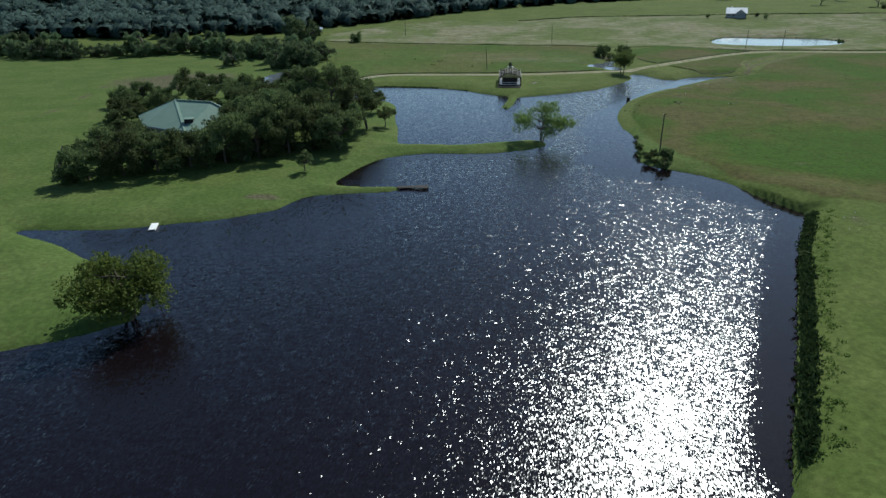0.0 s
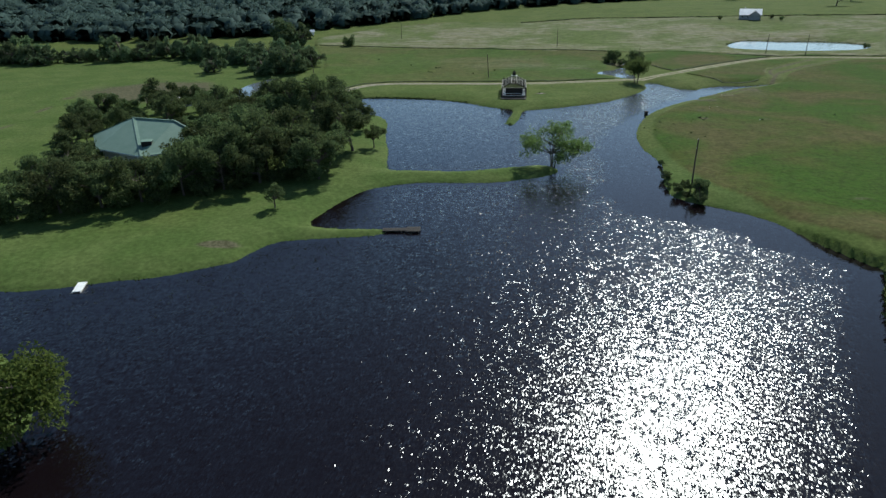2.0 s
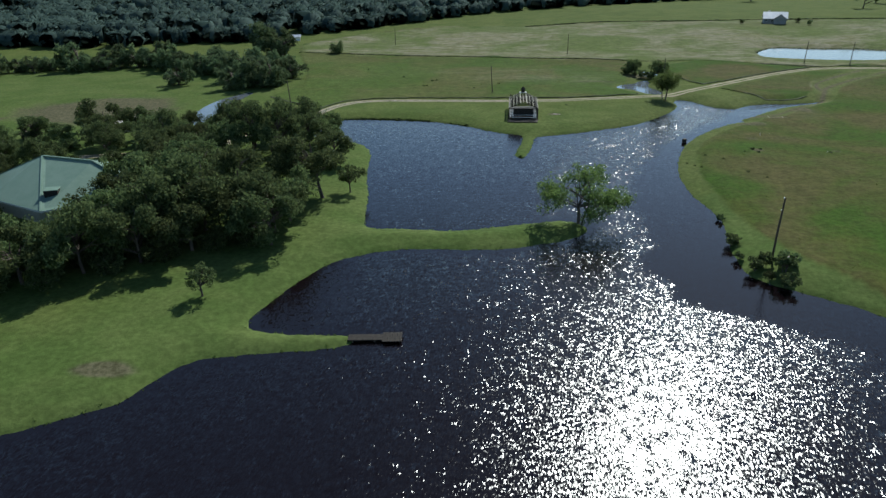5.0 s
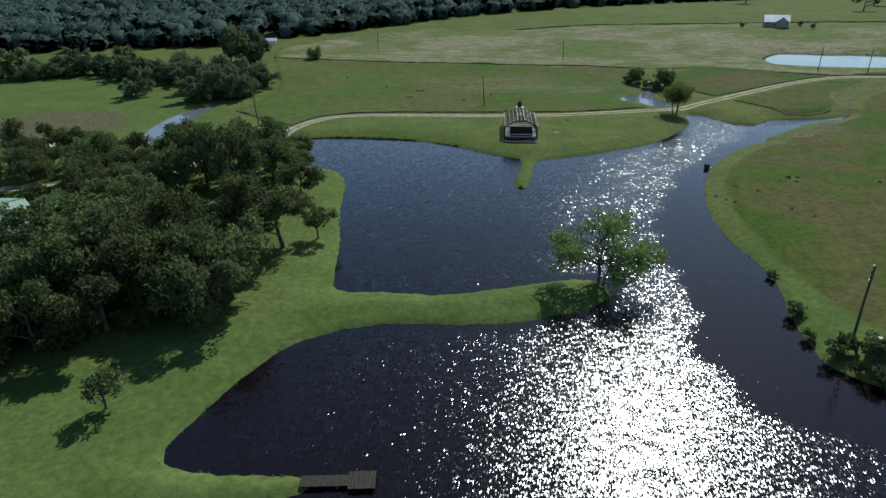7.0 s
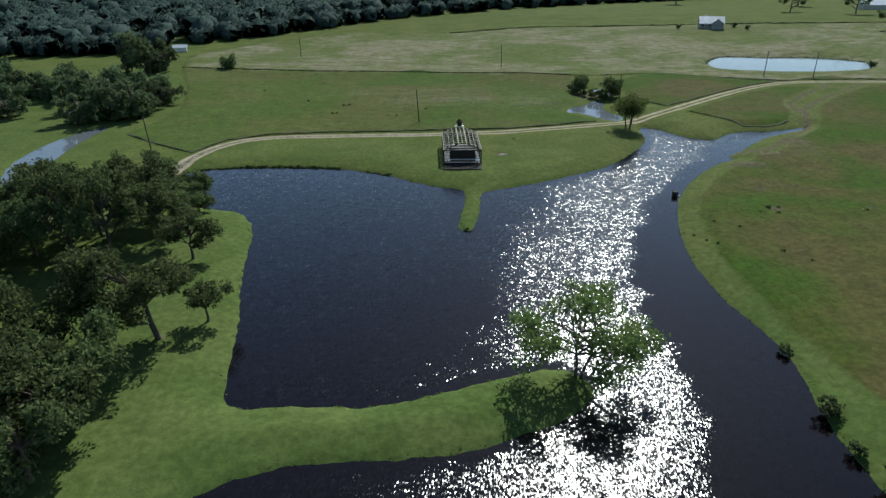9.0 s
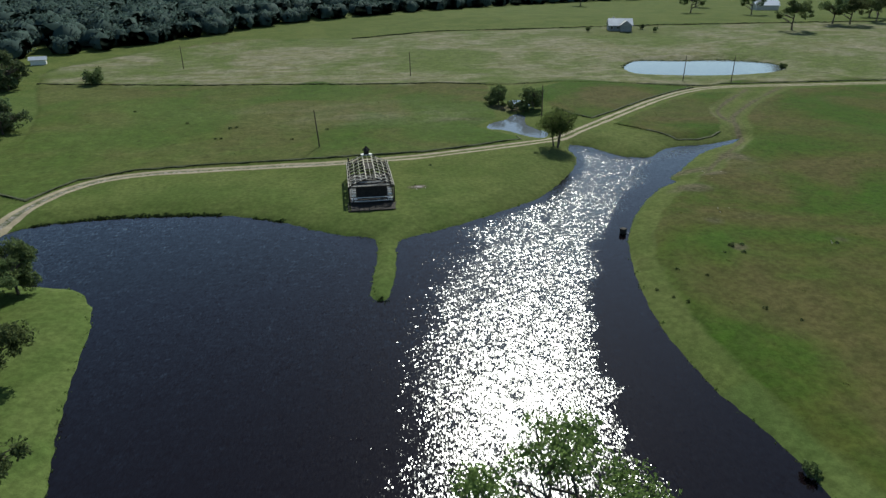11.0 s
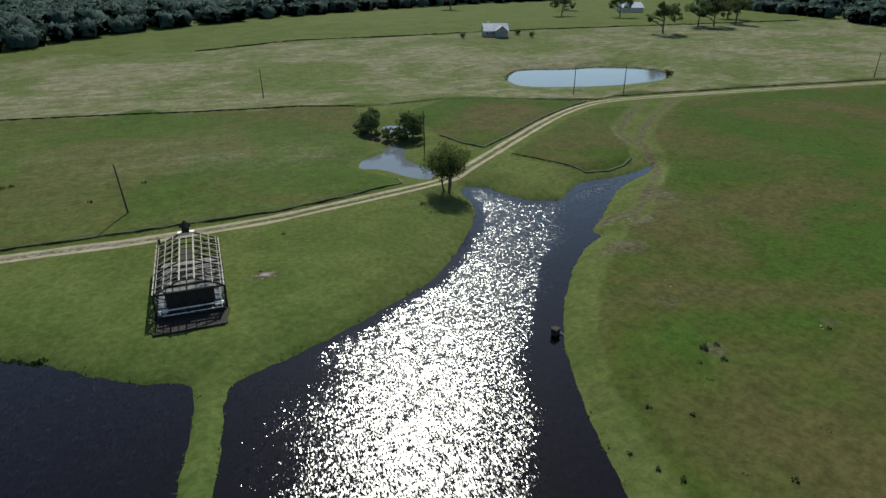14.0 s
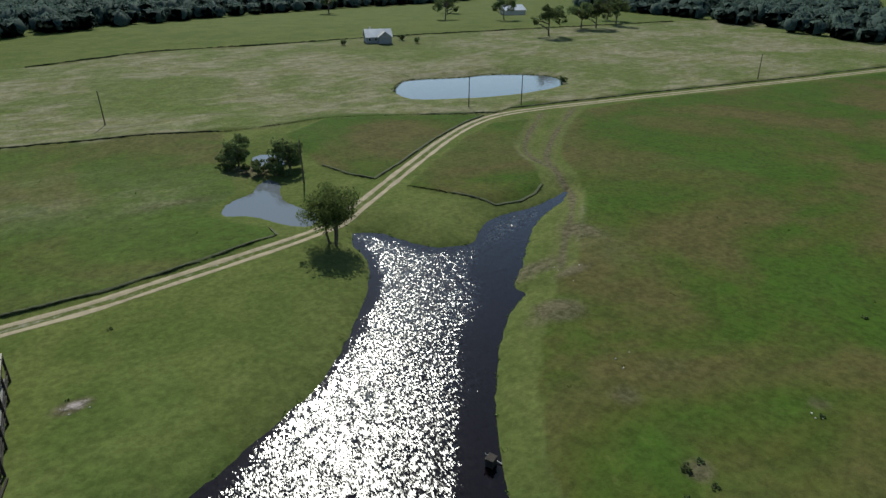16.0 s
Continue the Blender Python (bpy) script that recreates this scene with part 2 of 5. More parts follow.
# ---- mesh helpers ----
def link_mesh(name, verts, faces, mat, parent=None, label="", smooth=False):
    me = bpy.data.meshes.new(name)
    if isinstance(verts, np.ndarray):
        verts = verts.tolist()
    if isinstance(faces, np.ndarray):
        faces = faces.tolist()
    me.from_pydata(verts, [], faces)
    me.materials.append(mat)
    if smooth:
        me.polygons.foreach_set("use_smooth", [True] * len(me.polygons))
    me.update()
    ob = new(name, me)
    if parent is not None:
        ob.parent = parent
    if label:
        ob["label"] = label
    return ob


def part(name, bm, mat, parent, label=""):
    me = bpy.data.meshes.new(name)
    bm.normal_update()
    bm.to_mesh(me)
    bm.free()
    me.materials.append(mat)
    ob = new(name, me)
    ob.parent = parent
    if label:
        ob["label"] = label
    return ob


def box(bm, centre, size, turn=None, bevel=0.0):
    """A box added to bm, with bevelled edges where bevel is given."""
    made = bmesh.ops.create_cube(bm, size=1.0)["verts"]
    m = Matrix.Translation(centre) @ (turn or Matrix.Identity(4)) @ Matrix.Diagonal((*size, 1))
    bmesh.ops.transform(bm, matrix=m, verts=made)
    if bevel:
        edges = list({e for v in made for e in v.link_edges})
        bmesh.ops.bevel(bm, geom=edges, offset=bevel, segments=1, affect="EDGES")
    return bm


def beam(bm, a, b, w, h, bevel=0.0):
    """A beam from a to b of width w and height h."""
    a, b = Vector(a), Vector(b)
    d = b - a
    x = d.normalized()
    up = Vector((0, 0, 1)) if abs(x.z) < 0.95 else Vector((1, 0, 0))
    y = up.cross(x).normalized()
    z = x.cross(y)
    turn = Matrix((x, y, z)).transposed().to_4x4()
    return box(bm, (a + b) / 2, (d.length, w, h), turn, bevel)


def cone(bm, a, b, ra, rb, sides=8):
    a, b = Vector(a), Vector(b)
    d = b - a
    q = d.to_track_quat("Z", "Y").to_matrix().to_4x4()
    made = bmesh.ops.create_cone(bm, cap_ends=True, segments=sides, radius1=ra, radius2=rb, depth=d.length)["verts"]
    bmesh.ops.transform(bm, matrix=Matrix.Translation((a + b) / 2) @ q, verts=made)
    return bm


def empty(name, place, turn=0.0):
    ob = new(name)
    ob.matrix_basis = pose(*place, 0, 0, turn)
    return ob


def sheet(name, corners, mat, parent, thick=0.12, label=""):
    """A flat panel with thickness below its corners."""
    n = len(corners)
    c = [Vector(p) for p in corners]
    normal = (c[1] - c[0]).cross(c[2] - c[0]).normalized()
    if normal.z < 0:
        c.reverse()
        normal = -normal
    v = [tuple(p) for p in c] + [tuple(p - normal * thick) for p in c]
    f = [tuple(range(n)), tuple(range(2 * n - 1, n - 1, -1))] + [(i, n + i, n + (i + 1) % n, (i + 1) % n) for i in range(n)]
    return link_mesh(name, v, f, mat, parent, label)


# ---- the plan: shores, fields and roads, in metres ----
WATER = -0.9


def smooth_line(points, closed=False, steps=4):
    p = [np.array(q, float) for q in points]
    n = len(p)
    out = []
    for i in range(n if closed else n - 1):
        if closed:
            a, b, c, d = p[i - 1], p[i], p[(i + 1) % n], p[(i + 2) % n]
        else:
            a, b, c, d = p[max(i - 1, 0)], p[i], p[i + 1], p[min(i + 2, n - 1)]
        for k in range(steps):
            t = k / steps
            out.append(0.5 * (2 * b + (c - a) * t + (2 * a - 5 * b + 4 * c - d) * t * t + (3 * b - a - 3 * c + d) * t ** 3))
    if not closed:
        out.append(p[-1])
    return np.array(out)


near_shore = [(20, 22), (5, -10), (-25, -25), (-70, -10), (-78, 25), (-64, 44), (-55, 52), (-47.4, 56), (-42, 58), (-38.6, 60), (-36, 62.5), (-37.5, 67), (-42, 72), (-47, 76.5), (-51.6, 79.9), (-57.4, 84.2), (-65, 88)]
west_shore = [(-66, 89.8), (-60, 89.8), (-53, 89.6), (-49, 90.2), (-43, 91.8), (-37, 93), (-32.4, 95.1), (-28, 97.4), (-26.4, 100.3), (-23.3, 104), (-17, 105.1), (-10.4, 105.8), (-7.9, 106.7), (-8, 108.2), (-13, 108.6), (-18, 109.3), (-20, 111.2), (-18.9, 115.2), (-16.5, 120.8), (-13.4, 125.9), (-10.3, 128.4), (-6.2, 130)]
spit_shore = [(-2, 130.6), (4, 130.2), (10, 130.1), (15, 131.3), (20, 133), (23, 135.6), (23.5, 138.2), (21, 140.2), (18.3, 140), (11.2, 138.4), (6, 137.2), (2, 137), (-4, 138), (-9.5, 138.8), (-10.4, 145.7), (-11.1, 155), (-12, 161), (-12.6, 170), (-13.2, 180), (-15.8, 187), (-19.5, 189.3), (-25, 192), (-30, 199), (-31.5, 207)]
north_shore = [(-28.6, 211.5), (-19, 212.3), (-10, 211), (-1, 208.8), (4.3, 206), (8.2, 203.4), (13, 198.5), (17, 195.3), (20.6, 193.2), (19.5, 185.6), (17.6, 178.6), (17.3, 176.0), (18.4, 175.2), (19.6, 176.6), (21.7, 183.5), (23.6, 191.2), (28.5, 193.2), (36.5, 196), (44, 199.5), (50, 202.6), (56, 208), (62.5, 215.2), (66.8, 222.3), (68, 228), (69.5, 233.5)]
creek_shore = [(71.5, 231.7), (73.6, 228.8), (74.4, 225.7), (76.1, 221.4), (78.6, 219.5), (82, 218.8), (84.3, 220.8), (88.1, 223.3), (92.6, 224.4), (98, 224), (105, 225.2), (109.3, 226.4), (104.8, 223.2), (99.5, 221.2), (93.5, 218.3), (88, 214.2), (82, 209.2), (77.2, 205.6), (77.4, 203.6), (75.0, 202.6), (70.8, 200.1), (65, 195), (60, 189.6), (55.8, 184.2)]
east_shore = [(53, 179.2), (50.5, 174), (48, 167.8), (46.2, 161.5), (45, 155), (44.6, 149), (45, 144), (44.7, 139.5), (43.5, 134.5), (42, 129.8), (41, 125), (40.8, 121), (42.4, 118.5), (46, 115.5), (50, 112), (53, 107), (55, 100), (57.2, 95), (58.3, 91.6), (55.3, 87.3), (51.0, 80.3), (45.5, 70.3), (38.4, 56.8), (33.0, 46.8), (28.0, 37.8)]
LAKE = smooth_line(near_shore + west_shore + spit_shore + north_shore + creek_shore + east_shore, True, 3)
SMALL_POND = smooth_line([(57.5, 250), (60.5, 253.6), (64.5, 255.4), (67.2, 259.5), (70.5, 262.5), (70.2, 257.5), (68, 252.3), (67.3, 248.7), (67.6, 245.2), (68.6, 240.9), (66.3, 236.6), (63.4, 239), (62.2, 242.1), (60.2, 245.9), (57.5, 247.9)], True, 3)
FAR_POND = smooth_line([(131, 313), (138.4, 322.5), (147, 328), (163.8, 322.1), (173, 322), (182.6, 317), (188.5, 307), (185, 297.5), (176.3, 291.3), (162.5, 289.5), (150.3, 290.7), (140.4, 294), (129, 301)], True, 3)
POOL = smooth_line([(71, 267.5), (72.6, 275), (76.6, 274), (75.6, 267)], True, 4)
CHANNEL = smooth_line([(-50, 196), (-60, 206), (-64, 218), (-64.3, 228), (-63, 237), (-59, 246), (-56.2, 247.5), (-57.0, 240), (-57.6, 228), (-57.0, 217), (-54, 209), (-47, 199)], True, 3)
ROAD = smooth_line([(-75, 176), (-52, 181), (-42, 192), (-34.5, 203), (-31.5, 212), (-28, 222), (-23, 228.7), (-16, 231.4), (-6.4, 231.4), (5, 230.4), (16, 229.1), (26.5, 228.7), (32.5, 228.7), (38, 229), (44.4, 229.9), (51.5, 230.9), (59.6, 232), (64.5, 233.2), (72.5, 236.6), (83, 243.7), (96.5, 253), (113.1, 263.8), (127.1, 270.4), (138.2, 272.2), (156.4, 270.2), (174.8, 266.6), (195, 262.4), (219, 257.8), (243.4, 252.7), (273.4, 247.6), (330, 238), (420, 226)], False, 3)
TRACK_A = smooth_line([(114, 235), (114.6, 239), (118.3, 246.2), (127.9, 254.7), (136.7, 261.2), (145, 267.5)], False, 3)
TRACK_B = smooth_line([(84, 204.5), (92, 211), (100, 217), (107.5, 224), (110.7, 229), (113.8, 234), (117.2, 239), (125.1, 245.6), (135, 252.9), (147.1, 261), (156.5, 267)], False, 3)
SHELTERED = smooth_line([(82, 217.5), (72, 207), (62.5, 197), (57, 190.5), (51.5, 184), (46, 176.5), (41.5, 168), (37.3, 159.5), (34.3, 151), (33, 140), (31.5, 132), (28.8, 125), (30, 117), (35, 111.5), (43, 106), (48, 98.5), (53, 94.5), (58, 97), (62, 110), (52, 125), (50, 150), (62, 186), (80, 204), (97, 217)], True, 3)
FIELD_EAST = [(107.8, 221.2), (102, 217.5), (96, 213.5), (88, 205), (82, 203), (75.4, 198.8), (69.5, 194.5), (63.3, 188.7), (58, 182.6), (54, 176.5), (51.2, 169), (48.9, 162), (47.4, 154), (46.9, 147), (46.7, 140), (46.4, 134), (46.9, 128), (48.2, 123), (51, 117.2), (53.9, 110), (57, 103), (62, 95), (80, 88), (140, 80), (420, 60), (420, 222), (273, 244), (219, 254), (175, 263), (157, 263.6), (145.9, 257.6), (133.6, 250), (121.9, 239.6), (117.6, 233.5), (112.6, 226.3)]
FIELD_EAST = [(x + (0.9 if 115 < y < 200 else 0.0), y) for x, y in FIELD_EAST]
FIELD_NORTH = [(-49, 238.7), (-39, 227.8), (-31, 220.6), (-25.5, 230), (-16.5, 234), (-1.5, 233.9), (11, 232.6), (27, 231.6), (38, 231.3), (45, 232.2), (52, 233.4), (60, 235.2), (60.5, 239), (57, 244.5), (55, 250.5), (62, 257), (66, 268), (70, 280), (73, 295), (59.5, 301), (46, 304), (33, 307.5), (-15, 320), (-60, 336), (-48, 292), (-43, 262)]
FIELD_STRAW = [(-60, 335.6), (-15, 319.6), (33, 307.1), (46, 303.6), (59.5, 300.6), (73, 294.6), (98, 293.6), (118, 283.6), (135, 274.2), (142, 275.5), (156.4, 273.4), (175, 269.8), (195, 265.6), (219, 261), (243.4, 256), (273.4, 251), (330, 241), (420, 230), (425, 366), (370, 382), (280, 400), (187, 417), (144, 420), (93, 426), (49, 414), (22, 420), (0, 425), (-40, 398), (-64, 365)]
FIELD_CORNER = [(79.9, 260.1), (81.2, 253), (83.7, 247.7), (91, 252), (99.8, 257.7), (108, 263), (115.4, 267), (124, 271.2), (131, 273.5), (118, 283), (98, 293), (84, 285)]
FIELD_WEDGE = [(86.2, 241.3), (89.9, 234), (93, 226.7), (97.7, 225.8), (102.3, 226.9), (106, 229), (110.4, 234.9), (116, 244.2), (120.5, 250.9), (128.4, 257.2), (137.5, 264), (128, 266.5), (115, 260.8), (98, 250)]
FIELDS = (FIELD_EAST, FIELD_NORTH, FIELD_STRAW, FIELD_CORNER, FIELD_WEDGE)


def line_distance(x, y, line, closed):
    """Distance from many places to a line, and for a closed one the sign: negative inside."""
    line = np.asarray(line, float)
    a = line if closed else line[:-1]
    b = np.roll(line, -1, axis=0) if closed else line[1:]
    best = np.full(x.shape, 1e9)
    inside = np.zeros(x.shape, bool)
    for (ax, ay), (bx, by) in zip(a, b):
        dx, dy = bx - ax, by - ay
        t = np.clip(((x - ax) * dx + (y - ay) * dy) / (dx * dx + dy * dy + 1e-12), 0, 1)
        np.minimum(best, np.hypot(x - ax - t * dx, y - ay - t * dy), out=best)
        if closed and dy:
            cross = (ay > y) != (by > y)
            inside ^= cross & (x < dx * (y - ay) / dy + ax)
    return np.where(inside, -best, best) if closed else best


def near_distance(x, y, line, closed, margin):
    """line_distance where the line is near; margin elsewhere."""
    line = np.asarray(line, float)
    lo, hi = line.min(0) - margin, line.max(0) + margin
    m = (x > lo[0]) & (x < hi[0]) & (y > lo[1]) & (y < hi[1])
    out = np.full(x.shape, float(margin))
    out[m] = np.minimum(line_distance(x[m], y[m], line, closed), margin)
    return out


def step(v, lo, hi):
    t = np.clip((v - lo) / (hi - lo), 0, 1)
    return t * t * (3 - 2 * t)


def wobble(x, y, size, seed):
    """Cheap smooth noise in -1..1 from a few waves."""
    r = np.random.RandomState(seed)
    out = np.zeros_like(x)
    for k in range(7):
        a, f, ph = r.uniform(0, 6.283), r.uniform(0.6, 1.7) / size, r.uniform(0, 6.283)
        out += np.sin((x * math.cos(a) + y * math.sin(a)) * f * 6.283 + ph)
    return out / 7 * 1.6


PONDS = ((LAKE, WATER, 1.0), (SMALL_POND, -0.25, 0.35), (POOL, 0.2, 0.2), (FAR_POND, 1.35, 0.45), (CHANNEL, -0.1, 0.4))


def terrain(x, y):
    """Height and the cover of the ground at many places."""
    x, y = np.asarray(x, float), np.asarray(y, float)
    xs, ys = x + 0.25 * wobble(x, y, 7, 3), y + 0.25 * wobble(x, y, 6, 4)
    s = np.clip((y + 0.4 * x - 235) / 245, 0, 1.25)
    z = 0.15 + 5 * s ** 1.6 + 0.12 * wobble(x, y, 60, 1) + 0.04 * wobble(x, y, 11, 2)
    tall = np.zeros_like(x)
    for f in FIELDS:
        d = near_distance(xs, ys, f, True, 20)
        high = 0.3 if f is not FIELD_EAST else 0.22
        tall = np.maximum(tall, step(-d, -0.25, 0.25))
        z = z + high * step(-d, -0.35, 0.35) * (1 - 0.75 * step(-d, 1.5, 14))
    dry = step(-near_distance(x + 4 * wobble(x, y, 25, 5), y + 4 * wobble(x, y, 25, 6), FIELD_STRAW, True, 20), -1, 3)
    for cx, cy, rx, ry, k in ((30, 266, 22, 8, 0.45), (52, 262, 14, 9, 0.6), (20, 279, 26, 6, 0.35), (93, 208, 5, 7, 0.3)):
        dry = np.maximum(dry, k * np.exp(-((x - cx) / rx) ** 2 - ((y - cy) / ry) ** 2))
    road_d = near_distance(x, y, ROAD, False, 20)
    rut = (0.38 + 0.13 * step(45 - x, 0, 30)) * np.exp(-(road_d / 2.0) ** 2)
    rut = np.maximum(rut, 0.62 * np.exp(-((x - 31.4) / 1.7) ** 2 - ((y - 210.8) / 1.1) ** 2))
    z = z - 0.10 * np.exp(-(road_d / 1.6) ** 2)
    track = near_distance(x, y, TRACK_A, False, 12)
    track = np.minimum(track, near_distance(x, y, TRACK_B, False, 12))
    soil = np.exp(-(track / 0.9) ** 2) * 0.82
    soil = np.maximum(soil, 0.75 * np.exp(-(near_distance(x, y, [(-121, 120), (-112, 148), (-109.8, 168), (-110, 186), (-114, 215)], False, 12) / 0.8) ** 2))
    tall = tall * step(track, 1.0, 1.6)
    for cx, cy, rx, ry, k in ((31.4, 210.8, 2.0, 1.3, 1.2), (-31.5, 101.5, 3.6, 1.3, 1.3), (84, 203, 5, 1.6, 0.8), (82, 207, 6, 3.0, 0.9), (73.5, 197.5, 4, 2.5, 0.7), (61.4, 85, 2.5, 4, 0.6), (66.5, 174.6, 1.6, 1.4, 0.8), (52, 256, 9, 2.5, 0.6), (75.9, 197.4, 4, 3.5, 0.95), (69.4, 183.6, 2.4, 2.2, 0.8), (81.6, 172.8, 1.6, 1.4, 0.7), (75, 184, 5, 3, 0.45), (-92, 224, 19, 16, 1.7), (70.5, 267, 7, 6, 0.9), (95, 211, 3, 5, 0.8), (64, 84, 2.0, 3.5, 0.5), (70, 116, 3, 1, 0.7), (80, 118, 2, 1, 0.6)):
        soil = np.maximum(soil, k * np.exp(-((x - cx) / rx) ** 2 - ((y - cy) / ry) ** 2))
    lawn = np.zeros_like(x)
    for k, (shore, level, dip) in enumerate(PONDS):
        d = near_distance(x + 0.18 * wobble(x, y, 3.1, 8), y + 0.18 * wobble(x, y, 2.7, 9), shore, True, 30)
        t = step(d, 0, 7.0 if k == 0 else 10.0)
        bank = level + dip * (0.35 * np.clip(d / 0.9, 0, 1) + 0.65 * step(d, 0.5, 7.0))
        bed = level - np.clip(-d * 0.45, 0, 1.6)
        z = np.where(d < 0, bed, bank * (1 - t) + z * t)
        tall = np.where(d < 0.3, 0, tall)
        if k == 0:
            lawn = 1 - step(d, 10, 26)
    dam_d = near_distance(x, y, [(59.2, 92.5), (54.7, 87.6), (37.6, 57.2), (27.2, 38.2), (5, -2)], False, 30)
    land = near_distance(x, y, LAKE, True, 30) > 0
    z = z + np.where(land, 0.95 * step(dam_d, 0.1, 2.3) * (1 - step(dam_d, 8, 18)), 0)
    lawn = lawn * (0.4 + 0.6 * step(188 - y - 0.25 * x, -25, 20)) * np.where((x > 24) & (y < 112), 0.25, np.where((x < 40) | (y < 150), 0.95, 0.35))
    lawn = np.maximum(lawn, 0.85 * step(-x, 30, 60) * step(345 - y, 0, 30)) * (1 - tall)
    lawn = np.maximum(lawn, 0.2 * (1 - step(track, 0.8, 1.8)))
    strip = (1 - step(near_distance(x, y, LAKE, True, 30), 3, 14)) * step(x, 38, 44) * step(y, 140, 165) * (1 - tall)
    dry = np.maximum(dry, strip * 0.3)
    dry = np.maximum(dry, 0.8 * (1 - step(track, 1.2, 2.6)))
    house_lawn = np.exp(-((x - 180) / 26) ** 2 - ((y - 398) / 12) ** 2)
    lawn, tall = np.maximum(lawn, house_lawn), tall * (1 - house_lawn)
    fresh = step(-near_distance(x, y, FIELD_NORTH, True, 20), -0.2, 0.4) * np.clip(0.55 - 0.006 * (x - 10) + 0.25 * wobble(x, y, 40, 12), 0, 1)
    lawn = np.maximum(lawn, 0.75 * fresh)
    return z, tall, dry, rut, soil, lawn


def height_at(x, y):
    return float(terrain(np.array([x]), np.array([y]))[0][0])


def grid_lines(lo, hi, fine, start, end, growth):
    core = list(np.arange(lo, hi, fine))
    out, s = [], fine
    v = lo
    while v > start:
        s *= growth
        v -= s
        out.append(v)
    right, s, v = [], fine, core[-1]
    while v < end:
        s *= growth
        v += s
        right.append(v)
    return np.array(out[::-1] + core + right)


def build_ground():
    gx = grid_lines(-72, 118, 0.68, -3000, 3000, 1.04)
    gy = grid_lines(34, 308, 0.68, -1500, 3600, 1.045)
    X, Y = np.meshgrid(gx, gy)
    x, y = X.ravel(), Y.ravel()
    z, *covers = terrain(x, y)
    me = bpy.data.meshes.new("ground")
    nx, ny = len(gx), len(gy)
    i = (np.arange(ny - 1)[:, None] * nx + np.arange(nx - 1)[None, :]).ravel()
    quads = np.stack([i, i + 1, i + nx + 1, i + nx], 1)
    me.vertices.add(len(x))
    me.vertices.foreach_set("co", np.stack([x, y, z], 1).ravel())
    me.loops.add(quads.size)
    me.loops.foreach_set("vertex_index", quads.ravel().astype(np.int32))
    me.polygons.add(len(quads))
    me.polygons.foreach_set("loop_start", (np.arange(len(quads)) * 4).astype(np.int32))
    me.polygons.foreach_set("use_smooth", np.ones(len(quads), bool))
    me.update(calc_edges=True)
    for name, values in zip(("tall", "dry", "road", "soil", "lawn"), covers):
        me.attributes.new(name, "FLOAT", "POINT").data.foreach_set("value", values.astype(np.float32))
    me.materials.append(GROUND)
    return tagged(new("ground", me), "wide green pasture with mown banks and taller grass", "ground", kind="structure")


def build_water(name, shore, level, mat, label, pitch):
    lo, hi = shore.min(0) - 1.0, shore.max(0) + 1.0
    gx, gy = np.arange(lo[0], hi[0] + pitch, pitch), np.arange(lo[1], hi[1] + pitch, pitch)
    X, Y = np.meshgrid(gx, gy)
    x, y = X.ravel(), Y.ravel()
    d = line_distance(x, y, shore, True)
    if shore is LAKE:
        lee = line_distance(x + 1.2 * wobble(x, y, 9, 15), y + 1.2 * wobble(x, y, 13, 16), SHELTERED, True)
        calm = np.maximum(step(-lee, -1.2, 1.2), 1 - step(line_distance(x, y, east_shore[12:], False), 2.3, 6.0))
        calm = np.maximum(calm, 1 - step(-d + 0.5 * wobble(x, y, 5, 20), 0.3, 2.3))
        still = line_distance(x + 2.5 * wobble(x, y, 14, 18), y + 2.5 * wobble(x, y, 12, 19), [(-14, 139), (13, 140), (19, 150), (20, 164), (26, 178), (38, 197), (20, 200), (6, 208), (-10, 214), (-34, 214), (-20, 188)], True)
        calm = np.maximum(calm, 0.8 * step(-still, -5, 6))
        calm = np.maximum(calm, 0.2 * (1 - step(y + 3 * wobble(x, y, 30, 17), 120, 185)))
    else:
        calm = np.full(x.shape, 0.6)
    nx = len(gx)
    i = (np.arange(len(gy) - 1)[:, None] * nx + np.arange(nx - 1)[None, :]).ravel()
    quads = np.stack([i, i + 1, i + nx + 1, i + nx], 1)
    quads = quads[(d[quads] < 1.5 + pitch).any(1)]
    ob = link_mesh(name, np.stack([x, y, np.full(x.shape, level)], 1), quads, mat, smooth=True)
    ob.data.attributes.new("calm", "FLOAT", "POINT").data.foreach_set("value", calm.astype(np.float32))
    return tagged(ob, label, "water", kind="structure")


ground = build_ground()


def build_road():
    """The two worn wheel tracks, laid on the ground."""
    ob = tagged(new("road"), "pale dirt farm road of two worn wheel tracks", "road", kind="structure")
    line = smooth_line(ROAD[::2], False, 8)
    way = np.gradient(line, axis=0)
    way /= np.linalg.norm(way, axis=1, keepdims=True)
    side = np.stack([way[:, 1], -way[:, 0]], 1)
    for k, offset in enumerate((-0.95, 0.95)):
        wide = 0.46 + 0.10 * wobble(line[:, 0], line[:, 1], 6, 30 + k) + 0.05 * wobble(line[:, 0], line[:, 1], 1.7, 33 + k)
        rows = []
        for f, lift in ((-1.0, 0.015), (-0.5, 0.05), (0.5, 0.05), (1.0, 0.015)):
            p = line + side * (offset + f * wide)[:, None]
            rows.append(np.column_stack([p, terrain(p[:, 0], p[:, 1])[0] + lift]))
        n = len(line)
        v = np.concatenate(rows)
        f = [(a * n + i, a * n + i + 1, (a + 1) * n + i + 1, (a + 1) * n + i) for a in range(3) for i in range(n - 1)]
        link_mesh("wheel_track", v, f, DIRT, ob, smooth=True)


build_road()

